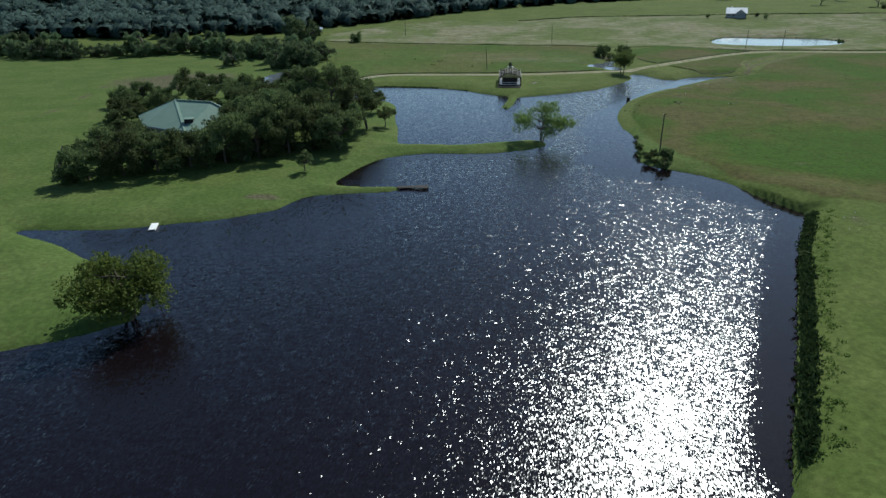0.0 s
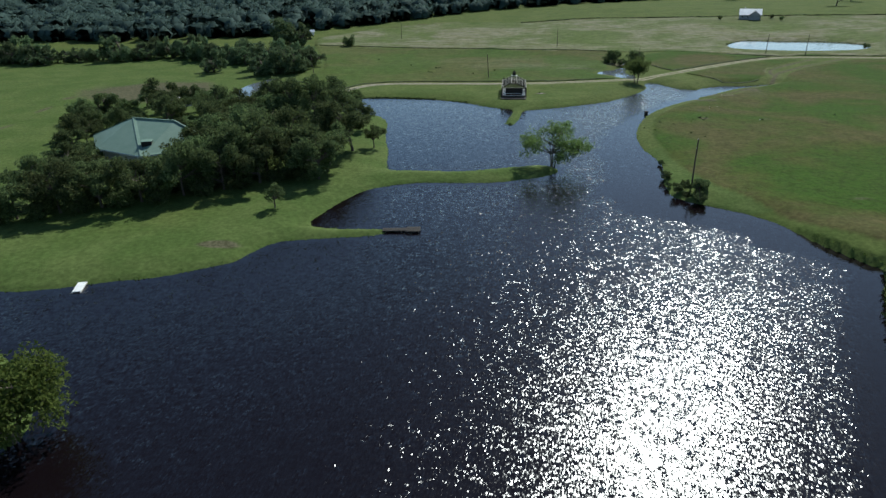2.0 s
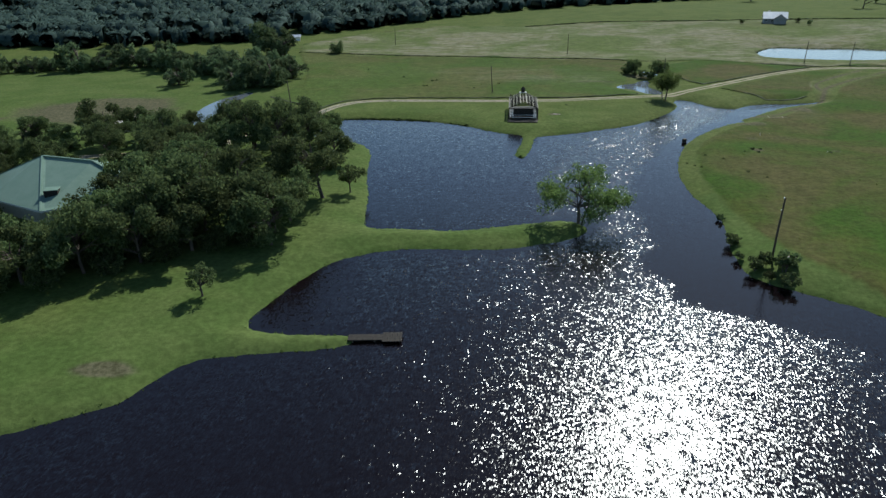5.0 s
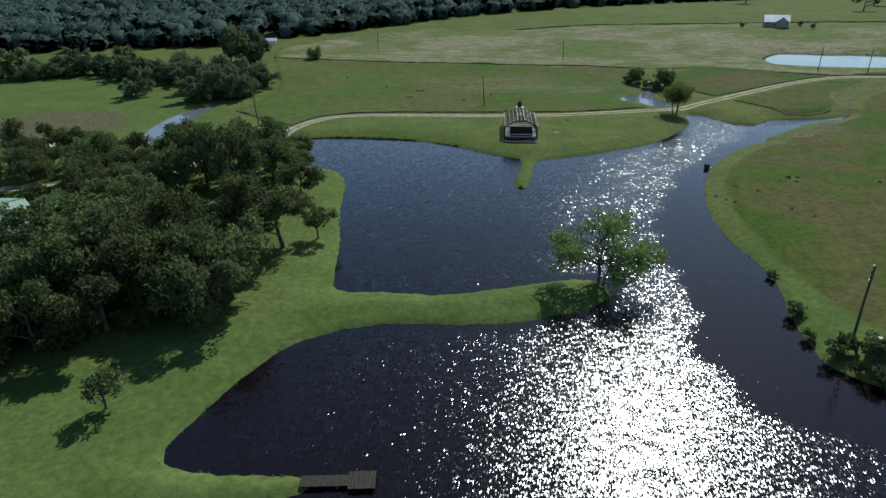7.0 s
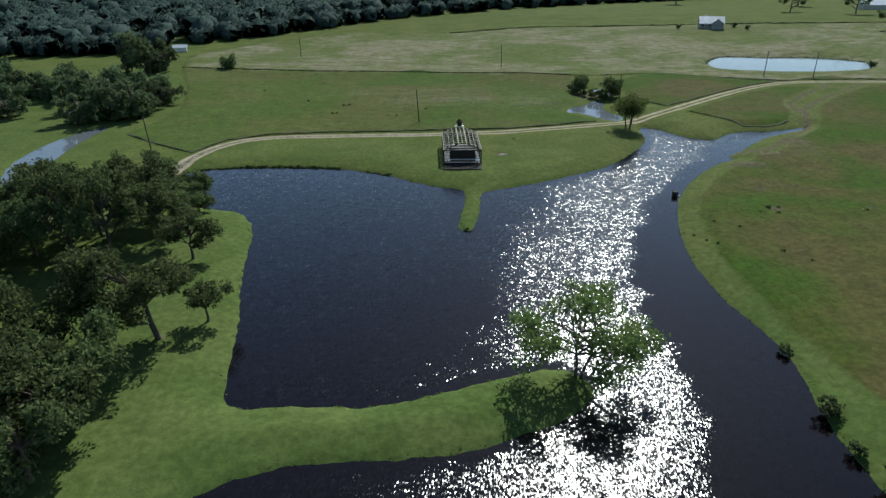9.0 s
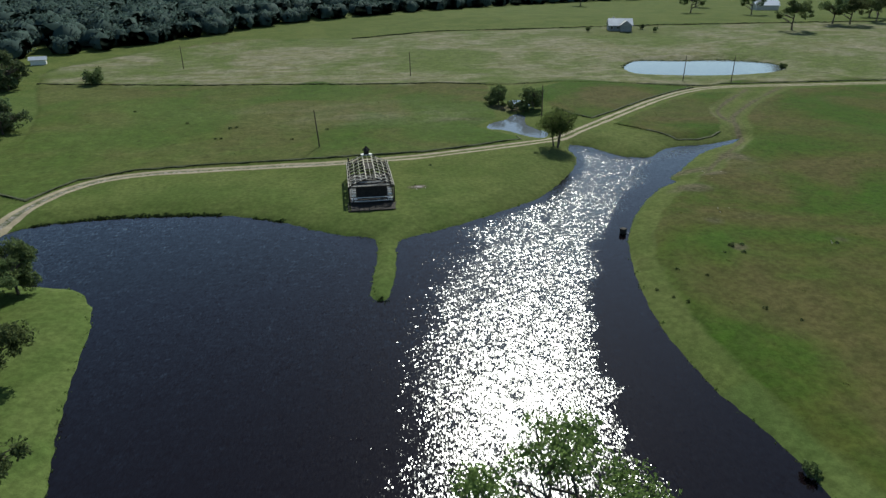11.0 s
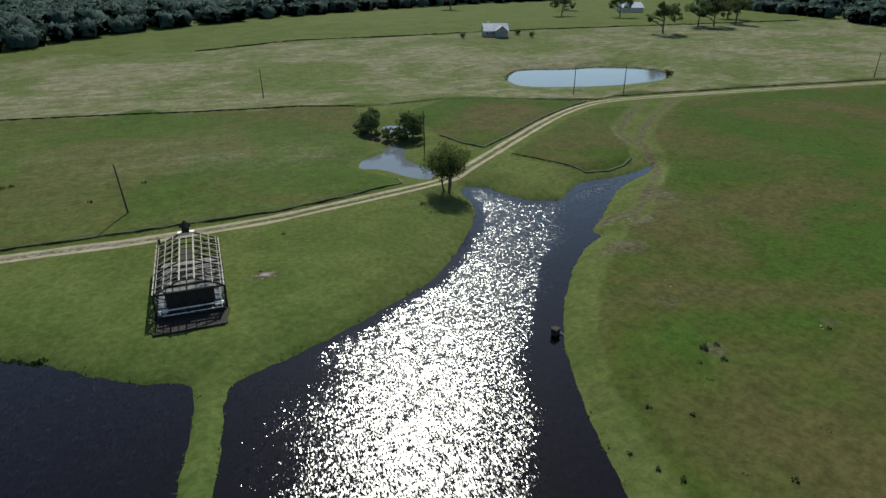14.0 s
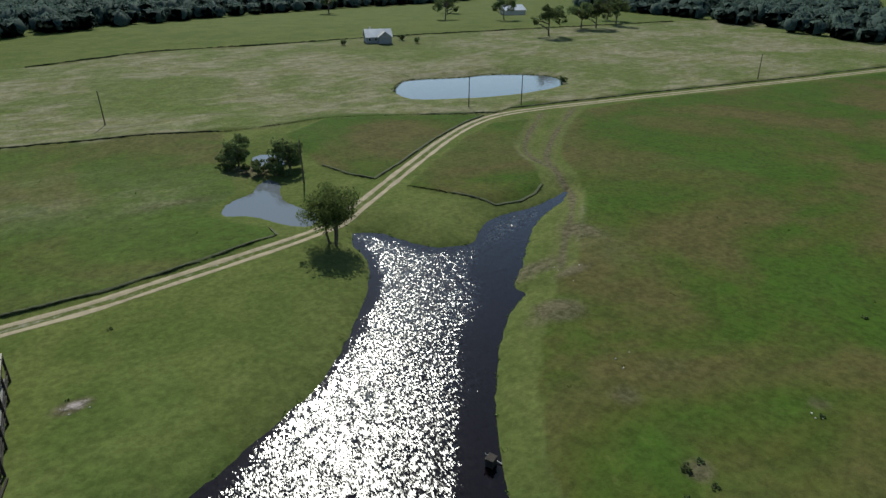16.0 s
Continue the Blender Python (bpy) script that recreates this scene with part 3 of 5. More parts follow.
build_water("lake", LAKE, WATER, WATER_MAT, "dark lake water ruffled by wind, glittering", 1.2)
build_water("small_pond", SMALL_POND, -0.25, POND_MAT, "small pale shallow pond beside the road", 0.8)
build_water("marsh_pool", POOL, 0.2, POND_MAT, "tiny marsh pool hidden among bushes", 0.8)
build_water("far_pond", FAR_POND, 1.35, POND_MAT, "long pale pond in the dry pasture", 1.5)
build_water("channel", CHANNEL, -0.1, POND_MAT, "narrow blue water channel by the hedge", 1.2)


# ---- trees ----
def tube(verts, faces, path, radii, sides=6):
    base = len(verts)
    n = len(path)
    for k in range(n):
        p = path[k]
        d = (path[min(k + 1, n - 1)] - path[max(k - 1, 0)]).normalized()
        u = d.orthogonal().normalized()
        w = d.cross(u)
        for s in range(sides):
            a = 6.2832 * s / sides
            q = p + (u * math.cos(a) + w * math.sin(a)) * radii[k]
            verts.append(tuple(q))
    for k in range(n - 1):
        for s in range(sides):
            t = (s + 1) % sides
            faces.append((base + k * sides + s, base + k * sides + t, base + (k + 1) * sides + t, base + (k + 1) * sides + s))


def leaves(rng, centres, radii, count, size, flat=0.75, droop=0.0):
    """Many small pointed leaf sprays round the centres, as vertices and quads."""
    n = len(centres) * count
    core = centres.mean(0)
    c = np.repeat(centres, count, 0)
    r = np.repeat(radii, count)[:, None]
    d = rng.normal(size=(n, 3))
    d /= np.linalg.norm(d, axis=1, keepdims=True)
    d[:, 2] *= flat
    p = c + d * r * rng.uniform(0.35, 1.0, (n, 1)) ** 0.6
    p[:, 2] -= droop * r[:, 0] * rng.uniform(0, 1, n) ** 2
    a = d * 0.8 + rng.normal(size=(n, 3)) * 0.6
    a[:, 2] -= droop * 0.8
    a /= np.linalg.norm(a, axis=1, keepdims=True)
    b = np.cross(a, rng.normal(size=(n, 3)))
    b /= np.linalg.norm(b, axis=1, keepdims=True) + 1e-9
    s = size * rng.uniform(0.55, 1.25, (n, 1))
    v = np.stack([p - a * s, p + b * s * 0.45, p + a * s, p - b * s * 0.45], 1).reshape(-1, 3)
    f = np.arange(n * 4).reshape(n, 4)
    nv = d + 0.8 * (c - core) / (np.linalg.norm(c - core, axis=1, keepdims=True) + 1e-6) + rng.normal(size=(n, 3)) * 0.12
    nv /= np.linalg.norm(nv, axis=1, keepdims=True)
    return v, f, np.repeat(nv, 4, 0)


def soften(me, normals):
    """Leaves take the light like the clump that they are part of."""
    me.attributes.new("custom_normal", "FLOAT_VECTOR", "POINT").data.foreach_set("vector", normals.astype(np.float32).ravel())
    me.update()


def tree(name, seed, h, r, label, leaf_mat=None, clumps=60, per=60, leaf=0.26, open_base=0.25, trunks=1, lean=0.0, droop=0.15, hollow=0.5, flat=0.75, lobed=0):
    """A tree with a forked trunk, limbs and a crown of leaf clumps, at the origin."""
    rng = np.random.RandomState(seed)
    ob = new(name)
    cz, rz = h * (open_base + (1 - open_base) * 0.5), h * (1 - open_base) * 0.5
    centres, crad = [], []
    lobes = rng.normal(size=(9, 3))
    lobes /= np.linalg.norm(lobes, axis=1, keepdims=True)
    gain = rng.uniform(-0.30, 0.22, 9)
    heads = []
    while len(heads) < lobed:
        d = rng.normal(size=3)
        d /= np.linalg.norm(d)
        if d[2] > (-0.35 if open_base > 0.08 else -0.8) and all(float(np.dot(d, e[0])) < 0.8 for e in heads[-3:]):
            heads.append((d, rng.uniform(0.52, 0.80), rng.uniform(0.26, 0.44)))
    while lobed and len(centres) < clumps:
        d, out, wide = heads[len(centres) % lobed]
        q = rng.normal(size=3)
        q /= np.linalg.norm(q)
        q = d * out + q * wide * rng.uniform(0.3, 1.0)
        centres.append((q[0] * r + lean * h * 0.4, q[1] * r, cz + max(q[2], -0.95) * rz))
        crad.append(r * rng.uniform(0.10, 0.20))
    while len(centres) < clumps:
        d = rng.normal(size=3)
        d /= np.linalg.norm(d)
        if d[2] < -0.75:
            continue
        far = 0.86 + float((gain * np.maximum(lobes @ d, 0) ** 3).sum()) * 1.3
        k = far * (hollow + (1 - hollow) * rng.uniform() ** 0.7)
        wide = 1.0 if d[2] > -0.2 else 0.8
        centres.append((d[0] * r * k * wide + lean * h * 0.4, d[1] * r * k * wide, cz + d[2] * rz * k))
        crad.append(r * rng.uniform(0.15, 0.30))
    centres, crad = np.array(centres), np.array(crad)
    verts, faces = [], []
    limbs = []
    for k in range(trunks):
        a = 6.2832 * k / trunks + rng.uniform(0, 1)
        out = 0.0 if trunks == 1 else 0.12 * h
        foot = Vector((math.cos(a) * out * 0.35, math.sin(a) * out * 0.35, -0.5))
        top = Vector((math.cos(a) * out * 1.6 + lean * h * 0.3, math.sin(a) * out * 1.6, h * rng.uniform(0.55, 0.7)))
        path = [foot.lerp(top, t) + Vector((rng.normal() * 0.02 * h * t, rng.normal() * 0.02 * h * t, 0)) for t in (0, 0.08, 0.3, 0.55, 0.8, 1.0)]
        tr = h * 0.028 / math.sqrt(trunks) + 0.03
        tube(verts, faces, path, [tr * 1.5, tr, tr * 0.8, tr * 0.6, tr * 0.4, tr * 0.2], 7)
        limbs.append(path)
    for c in centres[:: max(1, clumps // 26)]:
        path = limbs[rng.randint(len(limbs))]
        target = Vector(c)
        zs = [p.z for p in path]
        start = path[int(np.argmin([abs(z - target.z * 0.62) for z in zs]))]
        mid = start.lerp(target, 0.55) + Vector((rng.normal() * 0.1 * r, rng.normal() * 0.1 * r, 0.05 * h))
        tube(verts, faces, [start, mid, target], [h * 0.010 + 0.02, h * 0.006 + 0.015, 0.012], 5)
    link_mesh("trunk", verts, faces, BARK, ob, smooth=True)
    v, f, nv = leaves(rng, centres, crad, per, leaf, flat, droop)
    soften(link_mesh("crown", v, f, leaf_mat or LEAF_OAK, ob).data, nv)
    tagged(ob, label, "tree")
    return ob


def stand(ob, x, y, turn=0.0, size=1.0, sink=0.0):
    return pose(x, y, height_at(x, y) - sink, 0, 0, turn) @ Matrix.Diagonal((size, size, size, 1))


def put(ob, x, y, turn=0.0, size=1.0, sink=0.0):
    ob.matrix_basis = stand(ob, x, y, turn, size, sink)
    return ob


def scatter_copies(kinds, places, group, seed):
    """Sets the kinds down at the places (x, y, height); the first use of a kind takes the thing itself."""
    rng = random.Random(seed)
    used = set()
    for k, (x, y, h) in enumerate(places):
        ob, base_h = kinds[rng.randrange(len(kinds))] if k >= len(kinds) else kinds[k]
        m = stand(ob, x, y, rng.uniform(0, 360), h / base_h) @ Matrix.Diagonal((1, 1, rng.uniform(0.88, 1.18), 1))
        if id(ob) in used:
            copy_thing(ob, m)
        else:
            used.add(id(ob))
            ob["group"] = group
            ob.matrix_basis = m


oaks = [(tree("oak_tree", 11 + k, 9.0, (6.2, 6.8, 5.8, 6.4)[k], "dark green low-crowned oak in the grove", clumps=150, per=58, leaf=0.26, open_base=(0.0, 0.06, -0.04, 0.10)[k], lobed=(9, 11, 8, 10)[k]), 9.0) for k in range(4)]
tall_grove = [(tree("oak_tree", 61 + k, 10.0, (5.6, 6.0, 5.3)[k], "dark oak on a bare trunk in the open grove", clumps=135, per=55, leaf=0.25, open_base=(0.10, 0.085, 0.13)[k], lobed=(11, 12, 11)[k]), 10.0) for k in range(3)]
grove_front = [(-66.5, 112, 6.6), (-61, 114.5, 7.2), (-55.5, 117, 7.2), (-50, 119.5, 7.7), (-44, 122.5, 8.4), (-38, 125.5, 9.0), (-32.5, 129, 9.2), (-27, 133.4, 9.2), (-68, 120, 7), (-62, 121, 7), (-56, 123, 6.8), (-50, 126, 7), (-44, 129, 8.6), (-38, 132, 9.5), (-33, 136, 9.6), (-29, 140.5, 9.5), (-22, 130.5, 8.8), (-22.6, 135, 9.3), (-21.2, 139, 9.0)]
grove_middle = [(-66.5, 128, 6.4), (-71, 136, 6.4), (-46, 135.5, 9.4), (-41, 139, 10), (-36, 143, 10), (-46, 144, 9.2), (-41.5, 148, 10), (-38, 150.5, 9.0), (-45, 153, 9.8), (-40, 158, 9.4), (-47, 161, 9.2), (-44, 166.5, 8.8), (-52, 168, 8.2), (-55, 174, 8.4), (-57, 181, 8), (-50, 180, 8), (-47, 174, 8.4)]
grove_back = [(-79, 158, 6.4), (-84, 163.5, 6.4), (-73.5, 165, 6.5), (-78.5, 171, 6), (-86, 173, 5.4), (-92, 181, 5.4), (-90.5, 191, 7), (-83, 188, 5.4), (-73.5, 190.5, 9), (-71, 183, 7), (-65, 189.5, 7.6), (-61, 185, 7.4), (-67, 176.5, 6.4), (-55, 191, 6), (-48, 189.5, 6.4), (-76.5, 148, 6), (-22.2, 187, 6.6)]
grove_open = [(-36.1, 174.3, 10), (-38.2, 182.7, 10), (-39.8, 172.6, 9), (-33.5, 178.1, 9.6), (-28.8, 185.5, 9.6), (-25, 176, 9.6), (-30, 171.5, 9.6), (-18.9, 168.5, 8.2), (-43.5, 185, 8.2), (-33, 189, 8.2), (-24, 181.5, 8.4)]
scatter_copies(oaks, [(x, y, h * 1.06) for x, y, h in grove_front + grove_middle + grove_back], "oaks of the grove", 5)
scatter_copies(tall_grove, grove_open, "oaks of the grove", 8)
understory = [(tree("shrub", 71 + k, 4.0, (3.4, 3.0)[k], "dark low shrub filling the shade under the oaks", clumps=70, per=45, leaf=0.22, open_base=-0.3, trunks=3, hollow=0.35), 4.0) for k in range(2)]
for b, _ in understory:
    b["category"] = "shrub"
scatter_copies(understory, [(-68.5, 110.5, 3.2), (-63.5, 112.4, 3.4), (-58, 114.8, 3.6), (-52.6, 117.4, 3.8), (-47, 119.8, 4.0), (-41, 123, 4.2), (-35.3, 126.4, 4.4), (-30, 130, 4.2), (-25, 131, 3.8), (-64.5, 117, 3.8), (-59, 119, 4.0), (-53, 122, 4.2), (-47, 125.5, 4.4), (-41, 129, 4.6), (-35, 133, 4.4), (-73.5, 147, 5.2), (-70.5, 140.5, 5.4), (-66.5, 136.8, 5.4), (-62, 133.5, 5.2), (-70.5, 126, 4.0), (-72.5, 132, 3.8), (-73.5, 158, 4.2), (-70, 169, 4.2), (-81, 167, 4.0), (-88, 178, 4.0), (-86, 186, 4.0), (-78, 182, 4.2), (-62, 170, 4.6)], "shrubs of the grove", 15)
leaning_oak = put(tree("oak_tree", 31, 10.8, 6.6, "tall oak with a bare leaning trunk by the pond", clumps=170, per=80, leaf=0.24, open_base=0.085, lean=-0.6, lobed=13), -17.9, 149.4)
pond_tree = put(tree("young_tree", 32, 5.2, 2.8, "small dark round-headed tree on the pond bank", clumps=34, per=55, leaf=0.2, open_base=0.32), -13.9, 152.8)
lawn_tree = put(tree("young_tree", 33, 4.4, 2.0, "small grey-green upright tree alone on the lawn", clumps=30, per=50, leaf=0.18, open_base=0.06), -26.6, 116.0)
willow = put(tree("willow_tree", 34, 8.8, 6.2, "broad yellow-green willow leaning over the lake edge", LEAF_WILLOW, clumps=120, per=85, leaf=0.24, open_base=0.02, trunks=3, droop=0.35, hollow=0.35), -36.4, 62.3, 20, 1.0)
spit_tree = put(tree("lakeside_tree", 35, 8.8, 7.4, "airy green tree with bare lower limbs on the spit", LEAF_SPIT, clumps=130, per=70, leaf=0.2, open_base=0.09, trunks=3, droop=0.4, lobed=11), 22.8, 139.0, 60)
road_tree = put(tree("roadside_tree", 36, 9.4, 5.0, "leafy green tree between the road and the water", LEAF_SPIT, clumps=150, per=60, leaf=0.18, open_base=0.03, trunks=3, hollow=0.3), 65.2, 228.4, 0)
pond_oaks = [(tree("pond_side_tree", 37, 6.5, 3.2, "dark bushy tree beside the small pond", clumps=50, per=55, leaf=0.24, open_base=-0.2, hollow=0.35), 6.5)]
scatter_copies(pond_oaks, [(68, 270.5, 6.0), (75.0, 263.4, 8.4), (72.5, 280, 4.4), (65.3, 268, 3.8), (78.5, 268.5, 4.2)], "trees round the small pond", 6)
lone_bush = put(tree("bush", 75, 5.0, 4.4, "lone dark round bush in the dry pasture", clumps=70, per=45, leaf=0.28, open_base=-0.3, trunks=3, hollow=0.3), -43, 331)
lone_bush["category"] = "bush"
tall_oaks = [(tree("pasture_oak", 38 + k, 15.0, (8.0, 9.0)[k], "large dark oak standing in the far pasture", clumps=100, per=45, leaf=0.42, open_base=0.15, lobed=9), 15.0) for k in range(2)]
scatter_copies(tall_oaks, [(261, 377, 16), (298, 389, 15), (305, 385, 15), (329, 391, 14), (295, 446, 13), (270, 470, 14), (345, 410, 15), (310, 520, 15), (240, 560, 15)], "oaks of the far pasture", 7)
hedge_trees = [(tree("hedge_tree", 41 + k, 6.5, (4.4, 5.2, 4.0)[k], "dark green low tree of the overgrown hedge", LEAF_HEDGE, clumps=70, per=34, leaf=0.30, open_base=-0.10, lobed=6), 6.5) for k in range(3)]
hedge_places = []
hr = random.Random(9)
for x0, y0, x1, y1, count, wide, h in ((-64, 256, -50, 262, 15, 5, 7.2), (-66, 270, -49, 276, 15, 5, 7.6), (-82, 286, -64, 276, 14, 4, 7.0), (-112, 302, -80, 287, 22, 4, 7.0), (-150, 300, -108, 303, 26, 5, 7.4), (-170, 288, -148, 298, 12, 5, 6.4), (-220, 316, -166, 288, 30, 6, 7.0), (-310, 336, -215, 314, 30, 8, 7.5), (-96, 190, -80, 200, 3, 3, 5)):
    for k in range(count):
        t = (k + hr.random()) / count
        hedge_places.append((x0 + (x1 - x0) * t + hr.uniform(-1, 1), y0 + (y1 - y0) * t + hr.uniform(-wide, wide), h * hr.uniform(0.65, 1.25)))
hedge_places += [(-85, 262, 7.0), (-86.5, 261, 5.5), (-71, 333, 13), (-66, 330, 11), (-76, 331, 10), (-70, 327, 9)]
scatter_copies(hedge_trees, hedge_places, "trees of the hedge", 10)


# ---- far woods ----
def build_woods():
    rng = np.random.RandomState(77)
    edge = [(-420, 400), (-241, 366), (-206, 374), (-162, 362), (-126, 374), (-97, 375), (-79, 393), (-50, 412), (-30, 430), (-5, 455), (27, 485), (82, 508), (154, 556), (263, 604), (420, 640), (500, 700)]
    east_edge = [(366, 200), (366, 270), (372, 300), (384, 350), (400, 400), (416, 446), (440, 520)]
    places = []
    for line, depth, count in ((edge, 430, 2000), (east_edge, 160, 300)):
        line = np.array(line, float)
        seg = np.linalg.norm(np.diff(line, axis=0), axis=1)
        for k in range(count):
            t = rng.uniform(0, seg.sum())
            i = min(int(np.searchsorted(np.cumsum(seg), t)), len(seg) - 1)
            u = (t - (np.cumsum(seg)[i] - seg[i])) / seg[i]
            p = line[i] * (1 - u) + line[i + 1] * u
            back = depth * rng.uniform() ** 1.7
            d = np.array([-0.45, 0.9]) if line[0][0] < 0 else np.array([1.0, 0.1])
            p = p + d * (back + 3)
            places.append((p[0], p[1], rng.uniform(10.5, 13.2) * (0.7 if back < 14 else 1.0)))
    shapes = []
    for k in range(6):
        r = np.random.RandomState(200 + k)
        c, cr = [], []
        while len(c) < 22:
            d = r.normal(size=3)
            d /= np.linalg.norm(d)
            if d[2] < -0.5:
                continue
            q = r.uniform(0.5, 0.85)
            c.append((d[0] * 0.74 * q, d[1] * 0.74 * q, 0.50 + d[2] * 0.50 * q))
            cr.append(r.uniform(0.12, 0.20))
        q3 = (np.arange(3) / 2 - 0.5) * 2
        core_v, core_n = [], []
        for axis in range(3):
            for sign in (-1, 1):
                for i in range(2):
                    for j in range(2):
                        for u, w in ((i, j), (i + 1, j), (i + 1, j + 1), (i, j + 1)):
                            d = np.zeros(3)
                            d[axis], d[(axis + 1) % 3], d[(axis + 2) % 3] = sign, q3[u], q3[w]
                            d /= np.linalg.norm(d)
                            bulge = 0.72 + 0.16 * math.sin(5 * d[0] + k) * math.sin(4 * d[1] + 2 * k) + 0.10 * math.sin(7 * d[2] + k)
                            core_v.append((d[0] * 0.74 * bulge, d[1] * 0.74 * bulge, 0.42 + d[2] * 0.62 * bulge))
                            core_n.append((d + np.array([0, 0, 0.5])) / np.linalg.norm(d + np.array([0, 0, 0.5])))
        inner = (np.array(core_v), np.array(core_n))
        outer_v = leaves(r, np.array(c), np.array(cr), 9, 0.072, 0.8, 0.1)[0]
        outer_n = outer_v - np.array([0, 0, 0.25])
        outer_n = outer_n / np.linalg.norm(outer_n, axis=1, keepdims=True)
        outer = (outer_v, outer_n)
        shapes.append((np.concatenate([inner[0], outer[0]]), np.concatenate([inner[1], outer[1]])))
    px, py = np.array([p[0] for p in places]), np.array([p[1] for p in places])
    pz = terrain(px, py)[0]
    vs, ns = [], []
    for k, (x, y, h) in enumerate(places):
        a = rng.uniform(0, 6.283)
        v, nv = shapes[k % 6][0] * h, shapes[k % 6][1]
        ca, sa = math.cos(a), math.sin(a)
        vs.append(np.stack([v[:, 0] * ca - v[:, 1] * sa + x, v[:, 0] * sa + v[:, 1] * ca + y, v[:, 2] + pz[k] - 0.3], 1))
        ns.append(np.stack([nv[:, 0] * ca - nv[:, 1] * sa, nv[:, 0] * sa + nv[:, 1] * ca, nv[:, 2]], 1))
    v = np.concatenate(vs)
    f = np.arange(len(v)).reshape(-1, 4)
    me = bpy.data.meshes.new("far_woods")
    me.vertices.add(len(v))
    me.vertices.foreach_set("co", v.ravel())
    me.loops.add(f.size)
    me.loops.foreach_set("vertex_index", f.ravel().astype(np.int32))
    me.polygons.add(len(f))
    me.polygons.foreach_set("loop_start", (np.arange(len(f)) * 4).astype(np.int32))
    me.update(calc_edges=True)
    soften(me, np.concatenate(ns))
    me.materials.append(LEAF_FOREST_HAZED)
    return tagged(new("far_woods", me), "dark dense woods beyond the pasture, tinted blue for haze", "woods", kind="stuff")


build_woods()


# ---- low growth ----
def blades(name, places, heights, seed, mat, label, per=6, width=0.09, spread=0.16):
    """Tufts of upright pointed blades at many places, as one object."""
    rng = np.random.RandomState(seed)
    places, heights = np.asarray(places, float), np.asarray(heights, float)
    z = terrain(places[:, 0], places[:, 1])[0]
    n = len(places) * per
    h = np.repeat(heights, per)
    p = np.stack([np.repeat(places[:, 0], per) + rng.normal(size=n) * spread * (0.5 + h), np.repeat(places[:, 1], per) + rng.normal(size=n) * spread * (0.5 + h), np.repeat(z, per) - 0.05], 1)
    h = h * rng.uniform(0.6, 1.15, n)
    tip = p + np.stack([rng.normal(size=n) * 0.38 * h, rng.normal(size=n) * 0.38 * h, h], 1)
    a = rng.uniform(0, 6.283, n)
    side = np.stack([np.cos(a), np.sin(a), np.zeros(n)], 1) * (width * (0.6 + h))[:, None]
    mid = p * 0.45 + tip * 0.55
    v = np.stack([p, mid + side, tip, mid - side], 1).reshape(-1, 3)
    ob = link_mesh(name, v, np.arange(n * 4).reshape(-1, 4), mat)
    return tagged(ob, label, "grass", kind="stuff")


def along(line, spacing, seed, wide, closed=False):
    """Places strewn along a line, up to wide metres off it."""
    rng = np.random.RandomState(seed)
    line = np.asarray(line, float)
    if closed:
        line = np.vstack([line, line[:1]])
    out = []
    for a, b in zip(line[:-1], line[1:]):
        d = np.linalg.norm(b - a)
        for k in range(int(d / spacing) + (rng.uniform() < d / spacing % 1)):
            out.append(a + (b - a) * rng.uniform() + rng.normal(size=2) * wide)
    return np.array(out)


gr = np.random.RandomState(21)
edges = np.vstack([along(FIELD_NORTH[:13], 0.07, 1, 0.05), along(FIELD_STRAW[:18], 0.13, 2, 0.08), along(FIELD_CORNER[:10], 0.07, 3, 0.05), along(FIELD_WEDGE[:6], 0.07, 4, 0.05)])
# Edge blades take the dark leaf colour to thicken the painted shadow line.
blades("field_edge_grass", edges, gr.uniform(0.11, 0.16, len(edges)), 22, LEAF_SHADED, "rank unmown grass along the field edges, coloured dark as their shadow", width=0.07, spread=0.05)


def build_field_edge(line, high, label):
    """A low bank of rank grass with a steep ragged face towards the south."""
    line = np.asarray(line, float)
    seg = np.linalg.norm(np.diff(line, axis=0), axis=1)
    at = np.concatenate([[0], np.cumsum(seg)])
    t = np.arange(0, at[-1], 0.35)
    p = np.stack([np.interp(t, at, line[:, 0]), np.interp(t, at, line[:, 1])], 1)
    way = np.gradient(p, axis=0)
    way /= np.linalg.norm(way, axis=1, keepdims=True) + 1e-9
    side = np.stack([-way[:, 1], way[:, 0]], 1)
    side *= np.sign(side[:, 1] + 0.3 * side[:, 0])[:, None]
    r = np.random.RandomState(int(abs(line[0, 0]) * 7))
    n = len(p)
    h = high * (0.8 + 0.25 * wobble(p[:, 0], p[:, 1], 5, 41) + r.uniform(-0.25, 0.25, n))
    rows = []
    for off, lift in ((-0.06, -0.05), (0.0, 0.9), (0.08, 1.0), (0.24, 0.7), (0.5, -0.02)):
        q = p + side * (off + r.uniform(-0.05, 0.05, n))[:, None]
        z = terrain(q[:, 0], q[:, 1])[0]
        rows.append(np.column_stack([q, z + (h * lift if lift > 0 else lift)]))
    f = [(a * n + i, a * n + i + 1, (a + 1) * n + i + 1, (a + 1) * n + i) for a in range(4) for i in range(n - 1)]
    return tagged(link_mesh("field_edge_bank", np.concatenate(rows), f, RANK_GRASS_SHADED), label, "grass bank", kind="stuff")


